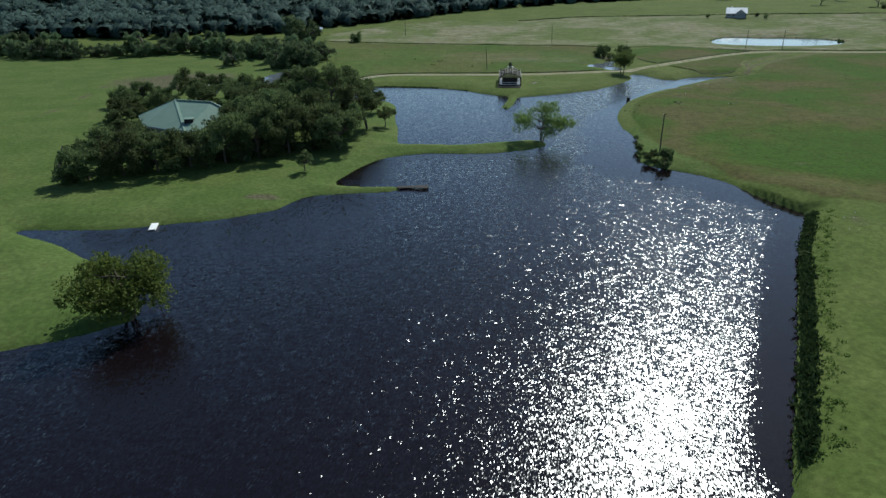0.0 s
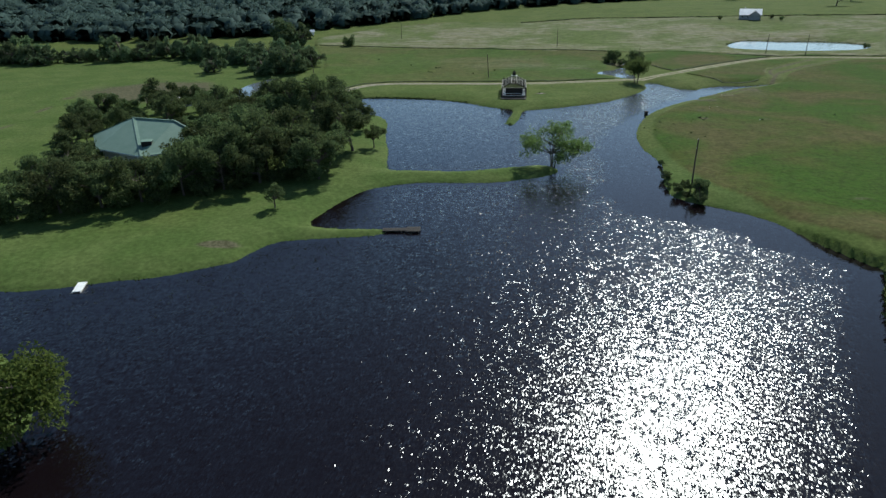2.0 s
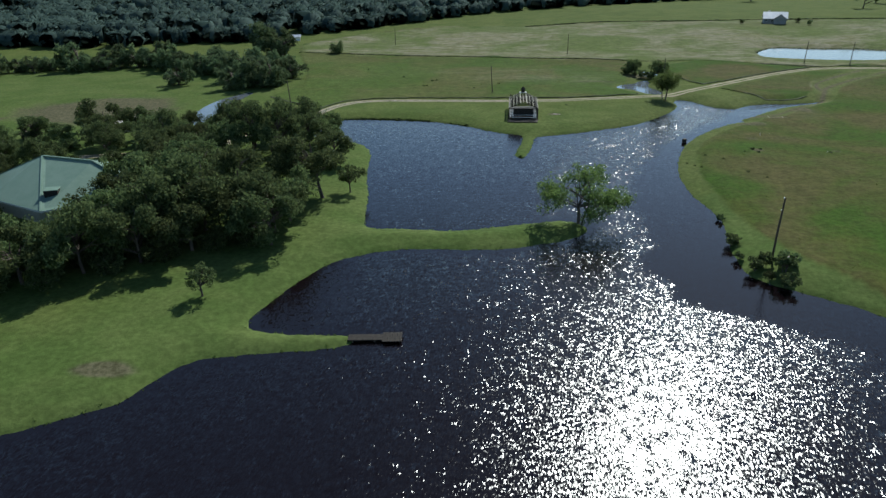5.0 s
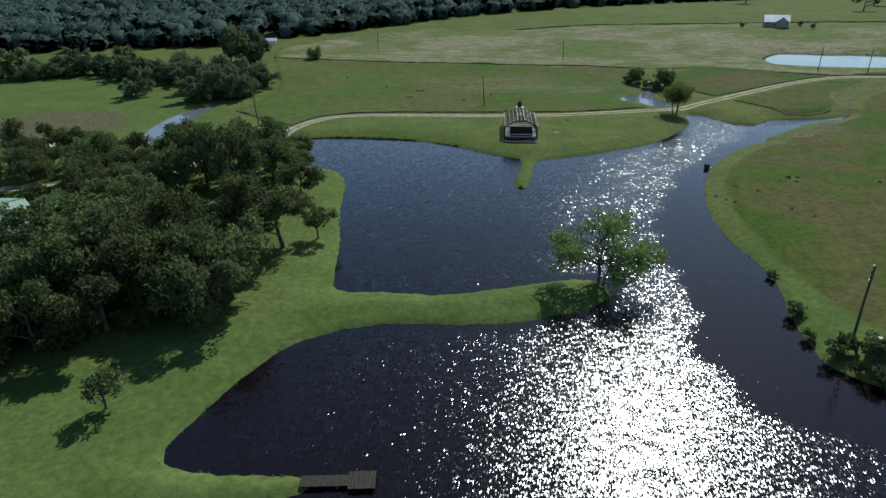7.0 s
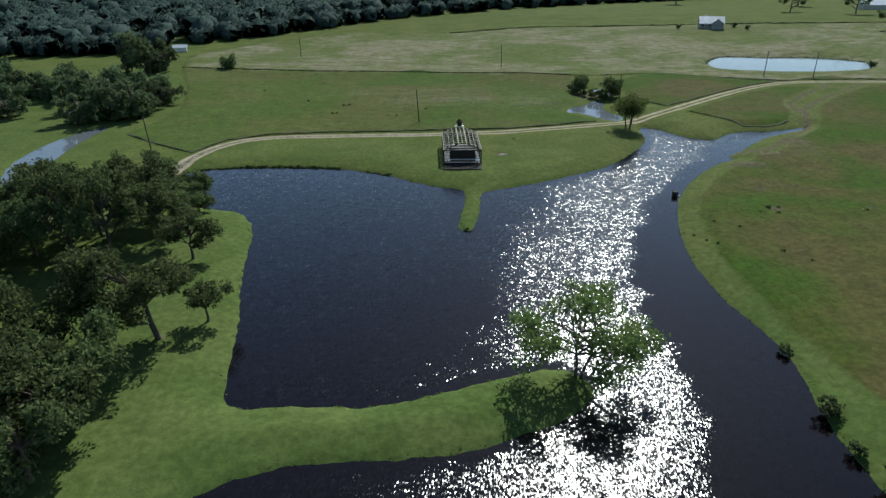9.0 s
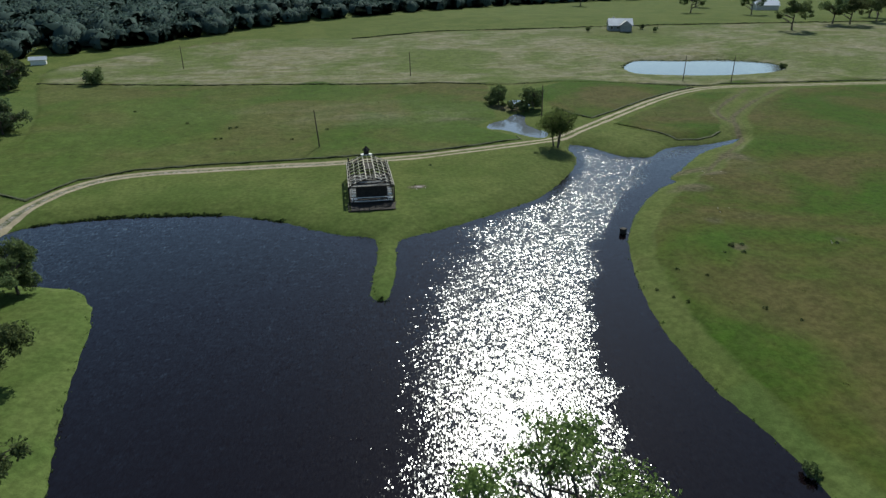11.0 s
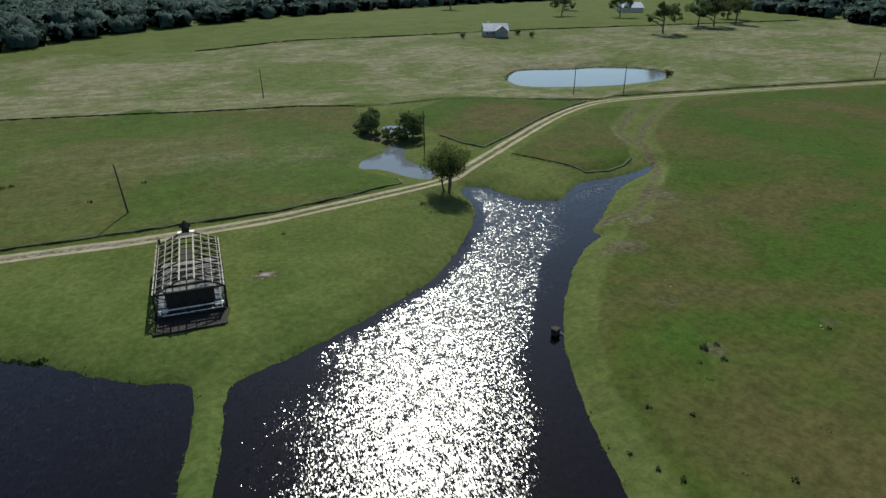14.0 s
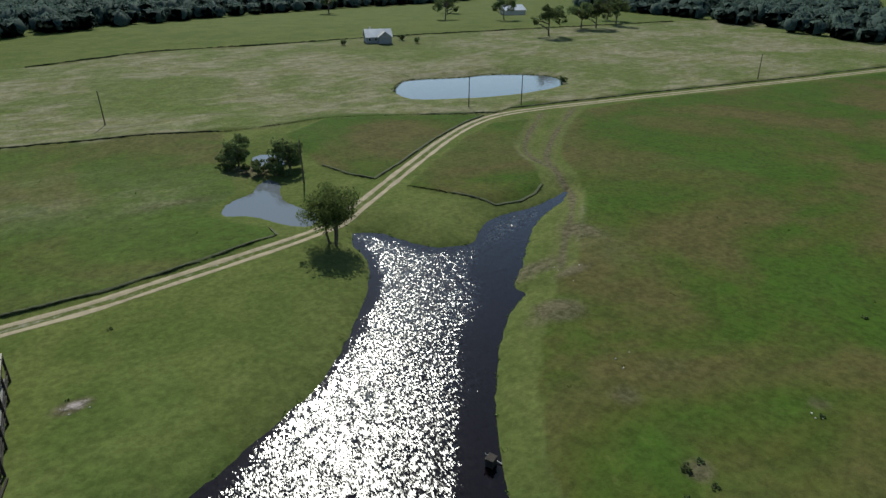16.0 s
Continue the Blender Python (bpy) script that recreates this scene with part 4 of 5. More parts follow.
# Dark strips draw the shadow that the taller field grass throws.
for edge_line, edge_high in ((FIELD_NORTH[:13], 0.13), (FIELD_STRAW[:6], 0.17), (FIELD_STRAW[7:9], 0.15), (FIELD_STRAW[9:18], 0.16), (FIELD_CORNER[:9], 0.13), (FIELD_WEDGE[1:6], 0.13), (FIELD_STRAW[19:25], 0.55)):
    build_field_edge(edge_line, edge_high, "ragged bank of unmown grass at the field edge, coloured dark as its shadow")
dam = smooth_line(east_shore[18:], False, 3)
face = along(dam, 0.06, 6, 0.25) + np.array([0.55, -0.3])
# The weeds' dark colour paints the bank's shadow and its reflection.
blades("bank_reeds", face, gr.uniform(0.35, 0.8, len(face)), 23, LEAF_SHADED, "rank weeds on the steep lake bank, coloured dark as its shadow", per=9, width=0.11, spread=0.2)
crest = along(dam, 0.3, 7, 0.6) + np.array([2.0, -1.1])
blades("bank_grass", crest, gr.uniform(0.12, 0.4, len(crest)), 27, LEAF_REED, "lumpy green grass along the top of the bank", per=9, width=0.1, spread=0.25)
fringe = along(LAKE, 0.7, 8, 0.25, True)
blades("shore_grass", fringe, gr.uniform(0.08, 0.22, len(fringe)), 24, LEAF_REED, "short green grass fringe at the water line", per=6, width=0.08)
north_reeds = np.vstack([along([(-28, 211.6), (-19, 212.4), (-10, 211.2), (-1, 208.9)], 0.07, 9, 0.22), along([(3.7, 206), (8.4, 203.2)], 0.07, 10, 0.22), along([(17, 175), (19.4, 175.2)], 0.1, 14, 0.3), along(FAR_POND[:21], 0.2, 16, 0.4)])
# Reed colour carries the shadow under the overhanging bank.
blades("shore_reeds", north_reeds, gr.uniform(0.12, 0.28, len(north_reeds)), 25, LEAF_SHADED, "reeds hanging over the pond edge, coloured dark as the bank's shadow", per=9, width=0.12)
tuss = []
for cx, cy, rx, ry, count in ((90, 150, 45, 60, 150), (10, 265, 55, 30, 110), (100, 250, 16, 12, 40), (150, 200, 60, 40, 90), (80, 330, 130, 50, 150), (70, 240, 8, 8, 20)):
    tuss.append(np.stack([cx + gr.uniform(-rx, rx, count), cy + gr.uniform(-ry, ry, count)], 1))
tuss = np.vstack(tuss)
open_field = np.zeros(len(tuss), bool)
for f in FIELDS:
    open_field |= line_distance(tuss[:, 0], tuss[:, 1], f, True) < -1
tuss = tuss[open_field]
blades("pasture_weeds", tuss, gr.uniform(0.06, 0.16, len(tuss)), 26, GRASS_TUFT, "scattered weeds in the pasture", per=9, width=0.12, spread=0.3)

bush_kind = [(tree("bush", 51 + k, 2.0, (1.25, 1.5)[k], "low dark green bush at the water's edge", clumps=22, per=48, leaf=0.17, open_base=-0.05, trunks=3), 2.0) for k in range(2)]
for b, _ in bush_kind:
    b["category"] = "bush"
scatter_copies(bush_kind, [(44.6, 139.6, 1.3), (42.3, 130.2, 1.9), (41.3, 125.6, 2.0), (41.6, 121.8, 2.0), (42.4, 119.6, 1.8), (43.6, 117.8, 2.2), (44.6, 120.5, 3.6), (43.2, 122.6, 2.8), (45.8, 121.4, 2.6), (52.2, 81.0, 1.6), (57.8, 91.0, 1.5), (48.8, 75.5, 1.3), (70, 267, 2.6), (72.5, 262, 2.2), (65, 268, 2.4), (76.5, 268, 2.4), (69, 274.5, 2.4), (67.5, 265.5, 2.6), (69.2, 263.8, 3.0), (71.4, 261.2, 3.2), (73, 259.6, 2.4), (73.4, 266.4, 2.8), (71.8, 264.2, 2.2), (66.4, 271.6, 3.0), (74.6, 271, 2.6), (77, 265.5, 2.4), (181, 294, 2.6), (184.5, 297, 2.0), (163.3, 402.2, 2.6), (193.6, 391.3, 2.6), (194, 403, 3.0), (-68.3, 113.2, 2.0), (-70.5, 112.8, 1.4), (-33, 205, 3.5), (-35, 200, 3.2), (-24, 193.5, 3.4)], "bushes", 12)
tussocks = [(tree("tussock", 53, 0.45, 0.85, "small dark weed clump in the pasture", LEAF_OAK, clumps=10, per=24, leaf=0.14, open_base=-0.2), 1.0)]
tussocks[0][0]["category"] = "weed clump"
scatter_copies(tussocks, [(65.9, 175.3, 0.7), (67.4, 175.2, 0.7), (66.0, 173.1, 0.75), (63.5, 173.7, 0.5), (-24.7, 287.4, 0.9), (-10.6, 269.8, 0.9), (-0.8, 262.2, 1.1), (0.6, 262.6, 0.9), (-3.6, 253.2, 0.9), (-2.4, 253.0, 0.8), (12.4, 248.2, 0.8), (20.6, 254.8, 0.9), (36.4, 222.4, 0.6), (49.8, 168.0, 0.45), (50.4, 165.6, 0.5), (51.0, 163.8, 0.55), (100.4, 176.5, 0.7), (58, 160, 0.6), (60, 157, 0.5), (80, 172, 0.6), (54.5, 171, 0.6), (57, 168.5, 0.5), (31, 212, 0.4)], "weed clumps", 13)


# ---- poles ----
def utility_pole(h):
    ob = new("utility_pole")
    bm = bmesh.new()
    cone(bm, (0, 0, -0.4), (0, 0, h), 0.15, 0.10, 10)
    part("post", bm, POLE_WOOD, ob)
    bm = bmesh.new()
    cone(bm, (0, 0, h - 0.02), (0, 0, h + 0.16), 0.05, 0.035, 8)
    part("insulator", bm, DARK_WOOD, ob, "dark pole-top insulator")
    return tagged(ob, "thin dark wooden utility pole standing in the pasture", "utility pole", "utility poles")


first_pole = utility_pole(7.6)
for k, (x, y, lean, turn) in enumerate(((17.5, 240.5, -4.0, 10), (54.4, 316.5, -1.5, 10), (133.5, 282.5, 0.5, 30), (146.4, 276.5, 0, 30), (-38.8, 221.5, -3, 0), (-18.8, 354, 0, 10), (236, 260, 1, 30), (73.4, 254.2, -2, 20))):
    m = pose(x, y, height_at(x, y), 0, lean, turn)
    if k:
        copy_thing(first_pole, m)
    else:
        first_pole.matrix_basis = m
bank_pole = new("utility_pole")
bm = bmesh.new()
cone(bm, (0, 0, -0.4), (0.15, 0, 4.0), 0.15, 0.13, 10)
cone(bm, (0.15, 0, 4.0), (0.42, 0, 8.3), 0.13, 0.10, 10)
part("post", bm, POLE_WOOD, bank_pole)
for z in (6.6, 7.5, 8.2):
    bm = bmesh.new()
    box(bm, (0.28 + (z - 6) * 0.06, 0.12, z), (0.14, 0.3, 0.2), bevel=0.02)
    part("bracket", bm, WHITE_PAINT if z != 7.5 else DARK_WOOD, bank_pole, "pale pole-top fitting")
tagged(bank_pole, "crooked leaning wooden pole among bushes on the bank", "utility pole", "utility poles")
bank_pole.matrix_basis = pose(44.9, 124.2, height_at(44.9, 124.2), 0, -3.2, 0)


# ---- the open-frame pavilion ----
def build_pavilion():
    ob = empty("pavilion", (22.4, 205.2, 0.0), -6.2)
    z0 = height_at(22.7, 206)
    ob.location.z = z0
    half, long, eave, peak = 3.55, 13.3, 2.7, 3.95

    def add(name, mat, label, *boxes):
        bm = bmesh.new()
        for a, b, w, h in boxes:
            beam(bm, a, b, w, h, 0.012)
        return part(name, bm, mat, ob, label)

    rise = lambda x: eave + (peak - eave) * min(1.0, (half - abs(x)) / (half - 0.75))
    for x, w in ((-3.55, 0.20), (-3.25, 0.12), (-2.45, 0.14), (-1.6, 0.14), (-0.75, 0.26), (0, 0.13), (0.75, 0.26), (1.6, 0.14), (2.45, 0.14), (3.25, 0.12), (3.55, 0.20)):
        z = rise(x)
        add("purlin", OLD_WOOD, "grey weathered roof timber", ((x, -0.25, z + 0.10), (x, long + 0.2, z + 0.10), w * 0.6, 0.1))
    for k in range(9):
        y = long * k / 8
        for sx in (-1, 1):
            add("rafter", DARK_WOOD, "", ((sx * half, y, eave), (sx * 0.75, y, peak), 0.14, 0.16))
        add("tie_beam", DARK_WOOD, "", ((-0.75, y, peak), (0.75, y, peak), 0.14, 0.16))
        add("tie_beam", DARK_WOOD, "", ((-half, y, eave - 0.1), (half, y, eave - 0.1), 0.14, 0.18))
    for k in range(7):
        y = long * (k + 0.5) / 7
        for sx in (-1, 1):
            add("batten", OLD_WOOD, "grey weathered batten", ((sx * (half + 0.1), y, eave + 0.17), (sx * 0.72, y, peak + 0.19), 0.10, 0.06))
    for k in (3, 4):
        y0, y1 = long * k / 8 + 0.1, long * (k + 1) / 8 - 0.06
        sheet("roof_panel", [(-0.62, y0, peak + 0.04), (-0.62, y1, peak + 0.04), (0.62, y1, peak + 0.04), (0.62, y0, peak + 0.04)], DARK_WOOD, ob, 0.03, "dark sheet left on the open ridge")
    for k in range(4):
        y = long * (2 * k + 0.2) / 8
        for sx in (-1, 1):
            add("brace", DARK_WOOD, "", ((sx * (half - 0.1), y, eave + 0.02), (sx * 0.8, y + 3.0, peak - 0.05), 0.07, 0.08))
    for k in range(5):
        y = long * k / 4
        for sx in (-1, 1):
            add("post", DARK_WOOD, "", ((sx * half, y, -0.3), (sx * half, y, eave), 0.2, 0.2))
    for sx in (-1, 1):
        add("wall_plate", DARK_WOOD, "", ((sx * half, -0.1, eave - 0.05), (sx * half, long + 0.1, eave - 0.05), 0.18, 0.2))
        add("side_rail", DARK_WOOD, "", ((sx * half, 0.1, 1.25), (sx * half, long - 0.1, 1.25), 0.08, 0.12))
        add("side_rail", DARK_WOOD, "", ((sx * half, 0.1, 0.75), (sx * half, long - 0.1, 0.75), 0.08, 0.12))
    bm = bmesh.new()
    for x in (-3.2, 0.0, 3.2):
        beam(bm, (x, -1.05, 0.2), (x, long, 0.2), 0.16, 0.22)
    part("deck_frame", bm, DARK_WOOD, ob)
    for k in range(44):
        bm = bmesh.new()
        box(bm, (0, -1.1 + 0.155 + k * 0.327, 0.36), (6.9, 0.31, 0.09))
        part("deck_plank", bm, DARK_WOOD if k < 9 else GREY_DECK, ob)
    bm = bmesh.new()
    box(bm, (0, 0.35, 1.55), (4.9, 0.08, 2.1), bevel=0.01)
    part("front_screen", bm, DARK_WOOD, ob, "black timber screen under the front gable")
    for k in range(22):
        bm = bmesh.new()
        box(bm, (-3.3 + k * 0.314, -2.4, 0.14), (0.29, 2.6, 0.07), pose(0, 0, 0, 4, 0, 0))
        part("ramp_plank", bm, DARK_WOOD, ob)
    add("sill", DARK_WOOD, "", ((-3.75, -3.8, 0.1), (3.1, -3.8, 0.1), 0.14, 0.16))
    add("sill", DARK_WOOD, "", ((-3.75, -3.8, 0.1), (-3.75, 0, 0.1), 0.14, 0.16))
    add("sill", DARK_WOOD, "", ((3.1, -3.8, 0.1), (3.75, -0.5, 0.1), 0.14, 0.16))
    for z in (0.62, 1.2):
        add("front_rail", WHITE_PAINT, "white painted front rail", ((-2.9, -1.02, z), (3.2, -1.02, z), 0.11, 0.09))
    for k in range(8):
        x = -2.9 + k * 6.1 / 7
        add("baluster", DARK_WOOD, "", ((x, -1.02, 0.4), (x, -1.02, 1.2), 0.09, 0.09))
    for sx in (-1, 1):
        bm = bmesh.new()
        box(bm, (sx * 2.8, -0.4, 0.85), (0.95, 0.8, 0.07), bevel=0.02)
        box(bm, (sx * 2.85, -0.1, 1.3), (0.6, 0.06, 0.26), pose(0, 0, 0, -10, 0, 0), 0.02)
        for ex in (-0.25, 0.25):
            box(bm, (sx * 2.85 + ex, -0.45, 0.6), (0.06, 0.4, 0.45))
        part("bench", bm, WHITE_PAINT, ob, "white painted bench at the rail")
        add("bench_back", WHITE_PAINT, "white slatted back", ((sx * 2.85 - 0.35, 0.1, 1.75), (sx * 2.85 + 0.35, 0.1, 1.75), 0.05, 0.07))
        add("bench_back", WHITE_PAINT, "white slatted back", ((sx * 2.85 - 0.35, 0.1, 2.05), (sx * 2.85 + 0.35, 0.1, 2.05), 0.05, 0.07))
    bm = bmesh.new()
    box(bm, (0, long - 0.2, peak + 0.22), (1.9, 0.7, 0.16), bevel=0.02)
    part("cupola_base", bm, WHITE_PAINT, ob, "white cupola base")
    bm = bmesh.new()
    box(bm, (0, long - 0.2, peak + 0.62), (0.85, 0.75, 0.7), bevel=0.03)
    cupola = part("cupola", bm, DARK_WOOD, ob, "small dark cupola on the ridge end")
    bm = bmesh.new()
    cone(bm, (0, long - 0.2, peak + 0.95), (0, long - 0.2, peak + 1.75), 0.75, 0.04, 4)
    part("cupola_roof", bm, DARK_WOOD, cupola)
    bm = bmesh.new()
    cone(bm, (-3.2, long, eave), (-3.2, long, eave + 0.9), 0.12, 0.14, 8)
    part("flue", bm, DARK_WOOD, ob)
    return tagged(ob, "dark open-frame timber pavilion with bare roof lattice, white rail", "pavilion")


build_pavilion()


# ---- buildings ----
def build_house():
    ob = empty("house", (-60, 151, 0))
    g0 = height_at(-60, 148)
    ob.location.z = g0
    off = Vector((60, -151, 0))
    W, B, S, E, N = (Vector(p) + off for p in ((-75.6, 155.0, 2.8), (-69.2, 143.6, 2.8), (-57.4, 137.3, 2.8), (-44.6, 145.2, 2.8), (-60.3, 163.4, 2.8)))
    P, Q = (Vector(p) + off for p in ((-64.6, 152.2, 7.1), (-54.6, 148.9, 7.1)))
    for corners in ((P, W, B), (P, B, S), (P, S, E, Q), (Q, E, N), (P, Q, N, W)):
        sheet("roof", corners, GREEN_METAL, ob, 0.14, "pale green metal roof slope")
    bm = bmesh.new()
    for a, b in ((P, Q), (P, S), (P, W), (Q, E), (Q, N)):
        beam(bm, a + Vector((0, 0, 0.05)), b + Vector((0, 0, 0.05)), 0.3, 0.08)
    part("ridge_cap", bm, GREEN_METAL, ob)
    mid = (W + S + E + N) / 4
    inset = [mid + (p - mid) * 0.9 for p in (W, B, S, E, N)]
    bm = bmesh.new()
    for a, b in zip(inset, inset[1:] + inset[:1]):
        beam(bm, (a.x, a.y, 1.25), (b.x, b.y, 1.25), 0.25, 2.9)
    part("wall", bm, CREAM_WALL, ob)
    bm = bmesh.new()
    for a, b in ((W, B), (B, S), (S, E), (E, N), (N, W)):
        beam(bm, a - Vector((0, 0, 0.16)), b - Vector((0, 0, 0.16)), 0.08, 0.22)
    part("fascia", bm, WHITE_PAINT, ob, "white eave board")
    place = Vector((-57.7, 141.6, 4.2)) + off
    bm = bmesh.new()
    box(bm, place, (1.9, 1.5, 1.1), pose(0, 0, 0, 0, 0, 12), 0.03)
    vent = part("roof_dormer", bm, DARK_WOOD, ob, "small dark roof dormer")
    bm = bmesh.new()
    box(bm, place + Vector((0, 0.1, 0.6)), (2.1, 1.6, 0.1), pose(0, 0, 0, 4, 0, 12), 0.02)
    part("dormer_roof", bm, GREEN_METAL, vent, "pale dormer roof")
    return tagged(ob, "house under a pale green metal hip roof among oaks", "house")


build_house()


def gable_house(name, label, x, y, turn, w, d, wall_h, peak_h, wall_mat, roof_mat, windows=2, porch=0.0, over=0.5):
    ob = empty(name, (x, y, height_at(x, y)), turn)
    bm = bmesh.new()
    box(bm, (0, 0, wall_h / 2 - 0.2), (w, d, wall_h + 0.4))
    v = [bm.verts.new(p) for p in ((-w / 2, -d / 2, wall_h), (-w / 2, d / 2, wall_h), (-w / 2, 0, peak_h - 0.1), (w / 2, -d / 2, wall_h), (w / 2, d / 2, wall_h), (w / 2, 0, peak_h - 0.1))]
    bm.faces.new((v[0], v[2], v[1]))
    bm.faces.new((v[3], v[4], v[5]))
    part("wall", bm, wall_mat, ob)
    slope = (peak_h - wall_h) / (d / 2)
    for sy in (-1, 1):
        e = d / 2 + over
        sheet("roof", [(-w / 2 - over, 0, peak_h), (w / 2 + over, 0, peak_h), (w / 2 + over, sy * e, peak_h - slope * e), (-w / 2 - over, sy * e, peak_h - slope * e)], roof_mat, ob, 0.12)
    for k in range(windows):
        wx = -w / 2 + w * (k + 0.5) / windows
        win = new("window")
        win.parent = ob
        win.location = (wx, -d / 2 - 0.03, wall_h * 0.55)
        bm = bmesh.new()
        for dx, dz, sx, sz in ((0, 0.62, 1.1, 0.1), (0, -0.62, 1.1, 0.1), (-0.5, 0, 0.1, 1.34), (0.5, 0, 0.1, 1.34)):
            box(bm, (dx, 0, dz), (sx, 0.12, sz))
        part("window_frame", bm, WHITE_PAINT, win)
        bm = bmesh.new()
        box(bm, (0, 0.02, 0), (0.9, 0.04, 1.14))
        part("pane", bm, GLASS, win)
    if porch:
        sheet("porch_roof", [(-w / 2, -d / 2, wall_h + 0.1), (w / 2, -d / 2, wall_h + 0.1), (w / 2, -d / 2 - porch, wall_h - 0.5), (-w / 2, -d / 2 - porch, wall_h - 0.5)], roof_mat, ob, 0.1)
        for k in range(5):
            px = -w / 2 + 0.2 + (w - 0.4) * k / 4
            bm = bmesh.new()
            box(bm, (px, -d / 2 - porch + 0.2, (wall_h - 0.5) / 2 - 0.1), (0.18, 0.18, wall_h - 0.4))
            part("porch_post", bm, WHITE_PAINT, ob)
    return tagged(ob, label, "house")


farmhouse = gable_house("farmhouse", "grey farmhouse with a pale metal roof and porch", 181, 403, -22, 11.0, 8.0, 2.8, 5.6, GREY_WALL, WHITE_METAL, 4, 0)
bm = bmesh.new()
box(bm, (2.2, -4.6, 1.4), (5.0, 4.0, 3.0))
part("wing", bm, GREY_WALL, farmhouse)
for sx in (-1, 1):
    sheet("wing_roof", [(2.2, -7.0, 4.9), (2.2, -0.5, 4.9), (2.2 + sx * 3.0, -0.5, 2.7), (2.2 + sx * 3.0, -7.0, 2.7)], GREY_WALL, farmhouse, 0.14, "grey shingled wing roof")
gable = sheet("wing_gable", [(-0.3, -6.62, 2.85), (4.7, -6.62, 2.85), (2.2, -6.62, 4.7)], GREY_WALL, farmhouse, 0.05)
bm = bmesh.new()
box(bm, (-3.0, 1.4, 5.4), (0.9, 0.9, 1.6), bevel=0.03)
part("chimney", bm, STONE, farmhouse, "pale stone chimney")
gable_house("barn", "long barn with a white metal roof by the far trees", 334, 480, -15, 15, 8, 3.2, 5.0, CREAM_WALL, WHITE_METAL, 0)["category"] = "barn"
gable_house("barn", "white-roofed shed beside the far barn", 352, 500, -15, 15, 8, 3.2, 5.0, CREAM_WALL, WHITE_METAL, 0)["category"] = "barn"
gable_house("barn", "long white-roofed building in the woods", 3, 724, -5, 34, 10, 9.0, 11.0, CREAM_WALL, WHITE_METAL, 0)["category"] = "barn"
gable_house("shed", "small white shed at the edge of the woods", -71, 380, 10, 5, 3, 2.0, 2.8, WHITE_PAINT, WHITE_METAL, 0)["category"] = "shed"
gable_house("shed", "low garden shed with a pale roof behind the grove", -74, 199, 50, 6.0, 4.0, 2.3, 2.9, GREY_WALL, STONE, 0, 0, 0.3)["category"] = "shed"


# ---- fence ----
def build_fence():
    ob = empty("paddock_fence", (-72, 112, height_at(-72, 112)))
    line = [(-66, 114.6), (-72.1, 112.2), (-81.9, 131.2), (-78.4, 134.4), (-70, 138)]
    for (ax, ay), (bx, by) in zip(line, line[1:]):
        d = math.hypot(bx - ax, by - ay)
        n = max(1, round(d / 2.5))
        for k in range(n):
            x, y = ax + (bx - ax) * k / n + 72, ay + (by - ay) * k / n - 112
            bm = bmesh.new()
            box(bm, (x, y, 0.65), (0.16, 0.16, 1.8), bevel=0.015)
            part("fence_post", bm, DARK_WOOD, ob)
            x2, y2 = ax + (bx - ax) * (k + 1) / n + 72, ay + (by - ay) * (k + 1) / n - 112
            for z in (0.4, 0.75, 1.1, 1.42):
                bm = bmesh.new()
                beam(bm, (x, y, z), (x2, y2, z), 0.05, 0.15)
                part("fence_rail", bm, DARK_WOOD, ob)
    return tagged(ob, "dark four-rail timber paddock fence beside the grove", "fence")


build_fence()

# ---- things on the shore ----
pier = empty("pier", (-8.3, 107.5, WATER))
for k in range(22):
    bm = bmesh.new()
    wide = 1.25 if k < 14 else 2.0
    box(bm, (0.2 + k * 0.29, 0, 0.32), (0.27, wide, 0.06), pose(0, 0, 0, 0, 0, random.uniform(-1.5, 1.5)), 0.008)
    part("plank", bm, DARK_WOOD, pier)
for x in (0.6, 3.2, 6.1):
    for y in (-0.5, 0.5):
        bm = bmesh.new()
        cone(bm, (x, y, -1.4), (x, y, 0.3), 0.09, 0.08, 8)
        part("pile", bm, POLE_WOOD, pier)
for y in (-0.45, 0.45):
    bm = bmesh.new()
    beam(bm, (0.05, y, 0.22), (6.4, y, 0.22), 0.1, 0.14)
    part("joist", bm, DARK_WOOD, pier)
pier.scale = (0.9, 0.9, 1.0)
tagged(pier, "low dark weathered plank pier off the grassy point", "pier")

ramp = empty("boat_ramp", (-45.4, 90.2, WATER + 0.12), 8)
bm = bmesh.new()
box(bm, (0, 0, 0.12), (1.05, 2.2, 0.1), pose(0, 0, 0, 6, 0, 0), 0.02)
part("panel", bm, WHITE_PAINT, ramp)
for x in (-0.5, 0.5):
    bm = bmesh.new()
    box(bm, (x, 0, 0.0), (0.1, 2.5, 0.16), pose(0, 0, 0, 6, 0, 0))
    part("bearer", bm, STONE, ramp)
tagged(ramp, "small white panel ramp at the lawn's edge", "ramp")

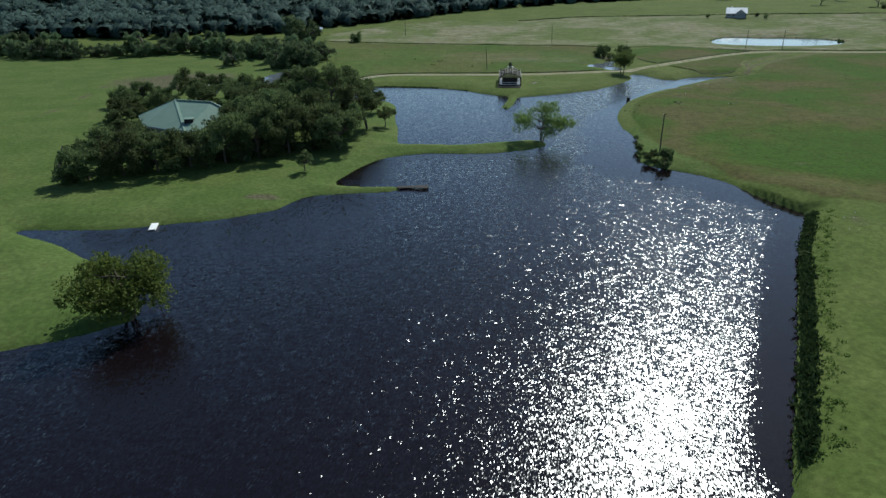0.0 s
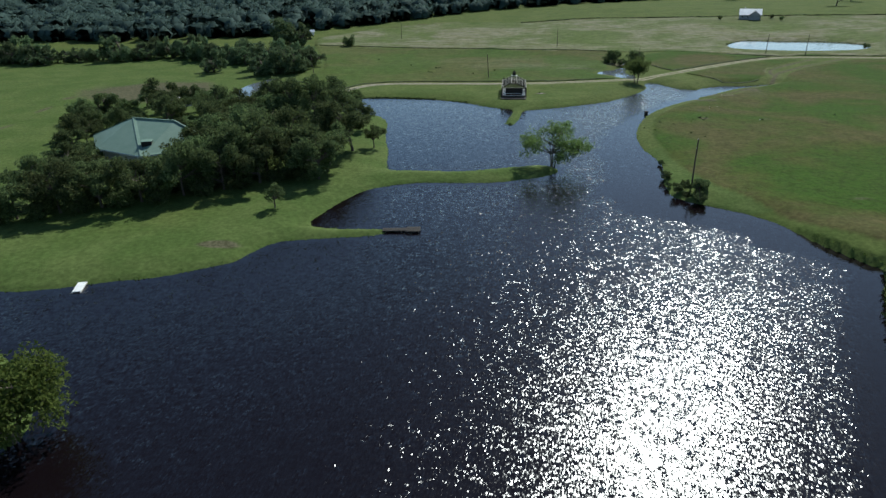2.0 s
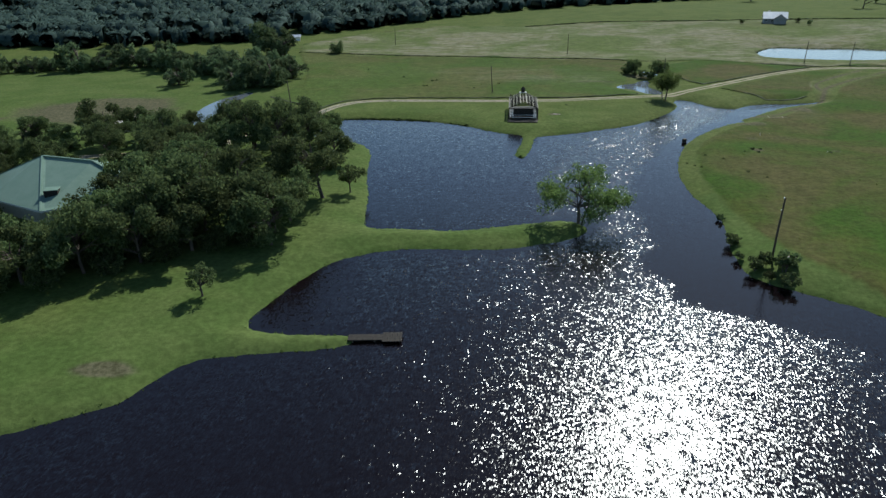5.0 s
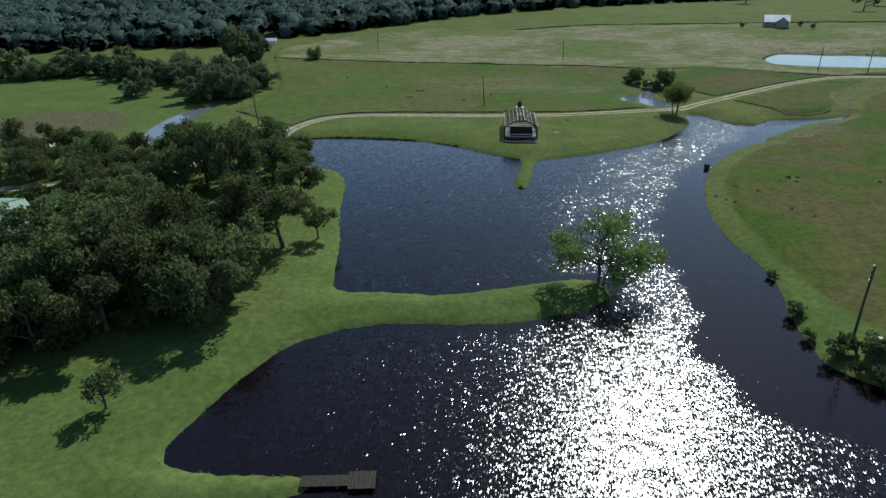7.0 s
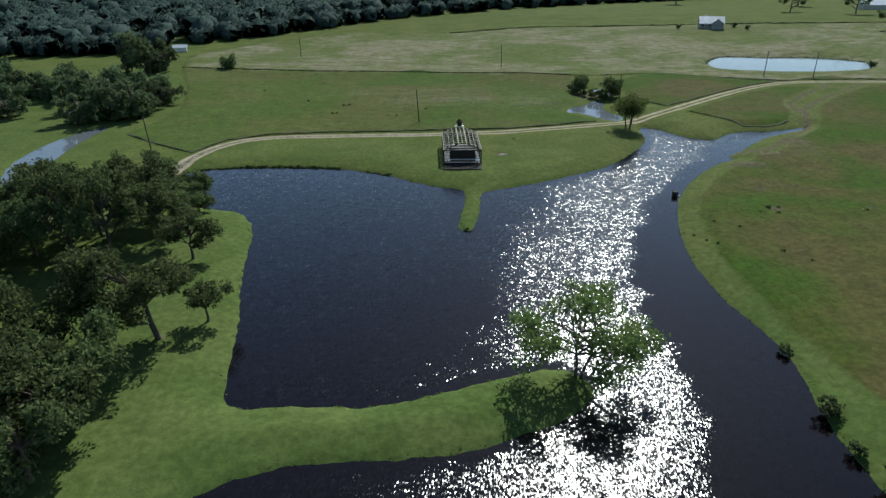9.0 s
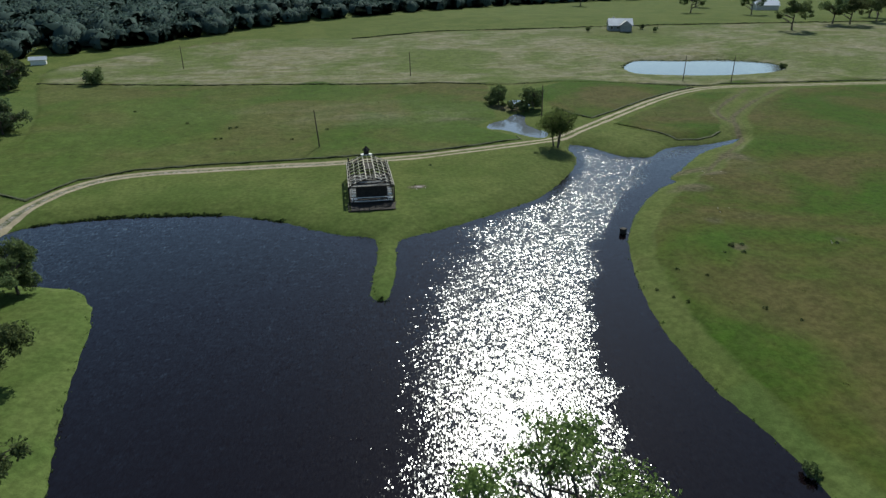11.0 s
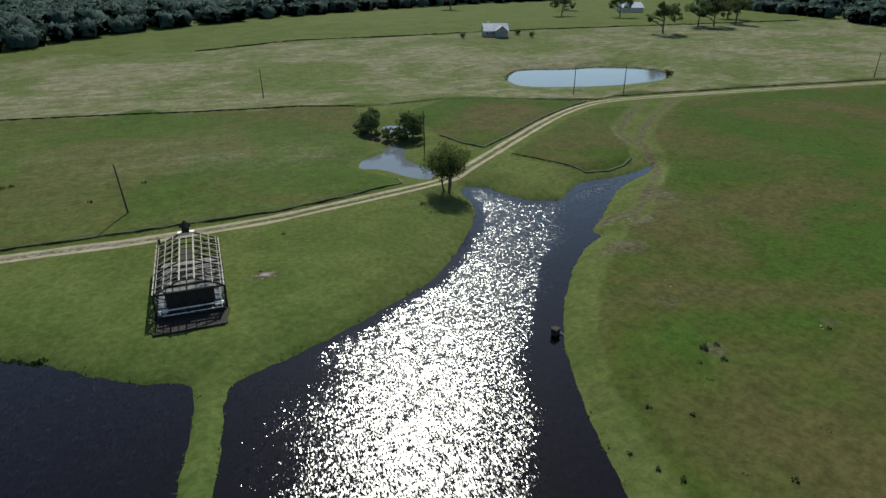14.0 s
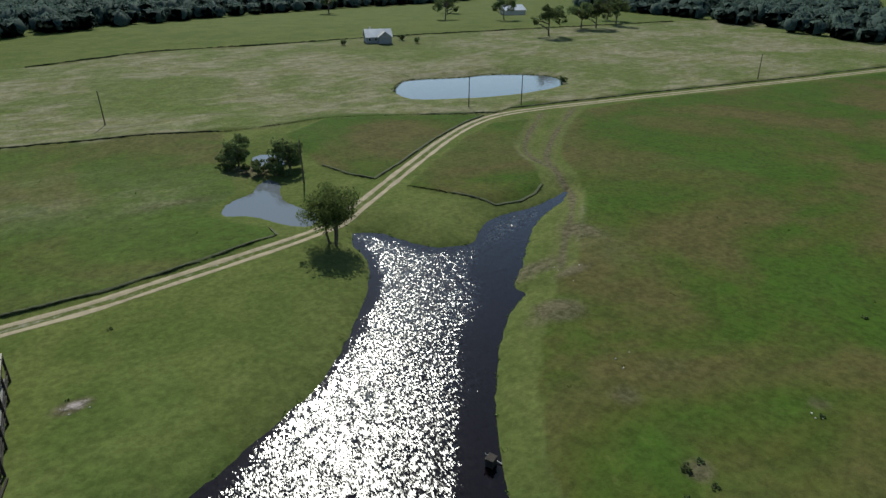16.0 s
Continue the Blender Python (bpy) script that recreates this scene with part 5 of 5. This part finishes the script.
table = empty("picnic_table", (46.4, 122.6, height_at(46.4, 122.6)), -25)
bm = bmesh.new()
box(bm, (0, 0, 0.72), (1.5, 0.9, 0.07), bevel=0.015)
part("tabletop", bm, OLD_WOOD, table)
for y in (-0.42, 0.42):
    bm = bmesh.new()
    box(bm, (0, y, 0.765), (1.56, 0.12, 0.05), bevel=0.01)
    part("edge_board", bm, WHITE_PAINT, table, "white edge board")
for x in (-0.72, 0.72):
    bm = bmesh.new()
    box(bm, (x, 0, 0.765), (0.12, 0.72, 0.05), bevel=0.01)
    part("edge_board", bm, WHITE_PAINT, table, "white edge board")
    for y in (-0.36, 0.36):
        bm = bmesh.new()
        box(bm, (x * 0.92, y, 0.3), (0.09, 0.09, 0.8))
        part("leg", bm, DARK_WOOD, table)
tagged(table, "white-edged table standing beside the bank bushes", "table")

box_thing = empty("water_pump_box", (55.5, 185.2, WATER + 0.0), 20)
box_thing.scale = (0.75, 0.75, 0.75)
bm = bmesh.new()
box(bm, (0, 0, 0.55), (1.0, 0.9, 0.95), bevel=0.05)
part("housing", bm, DARK_WOOD, box_thing)
bm = bmesh.new()
box(bm, (0, 0, 1.06), (1.1, 1.0, 0.07), bevel=0.02)
part("lid", bm, DARK_WOOD, box_thing)
for x in (-0.4, 0.4):
    for y in (-0.35, 0.35):
        bm = bmesh.new()
        cone(bm, (x, y, -1.0), (x, y, 0.1), 0.06, 0.05, 8)
        part("leg", bm, POLE_WOOD, box_thing)
bm = bmesh.new()
cone(bm, (0.7, -0.9, 0.12), (0.7, 1.1, 0.5), 0.06, 0.05, 8)
part("pipe", bm, STONE, box_thing, "pale outlet pipe")
tagged(box_thing, "dark box on legs standing in the shallows", "pump box")


def stone(seed, x, y, size, label, turn=0):
    rng = random.Random(seed)
    bm = bmesh.new()
    bmesh.ops.create_icosphere(bm, subdivisions=2, radius=0.5)
    for v in bm.verts:
        v.co *= rng.uniform(0.85, 1.12)
        v.co.z *= 0.55
    me = bpy.data.meshes.new("stone")
    bm.to_mesh(me)
    bm.free()
    me.materials.append(STONE)
    ob = new("stone", me)
    ob.matrix_basis = pose(x, y, height_at(x, y) + size * 0.1, 0, 0, turn) @ Matrix.Diagonal((size, size * 0.7, size, 1))
    return tagged(ob, label, "stone", "pale stones")


sr = random.Random(4)
for k in range(22):
    cx, cy, w = ((31.4, 210.8, 1.2), (61.4, 86.2, 1.6), (59.5, 82, 1.5), (84, 203, 2.5), (79.4, 172.3, 0.6), (74, 187, 2.2))[k % 6]
    stone(k, cx + sr.uniform(-w, w), cy + sr.uniform(-w, w), sr.uniform(0.12, 0.26), "pale stone lying in the bare patch", sr.uniform(0, 180))
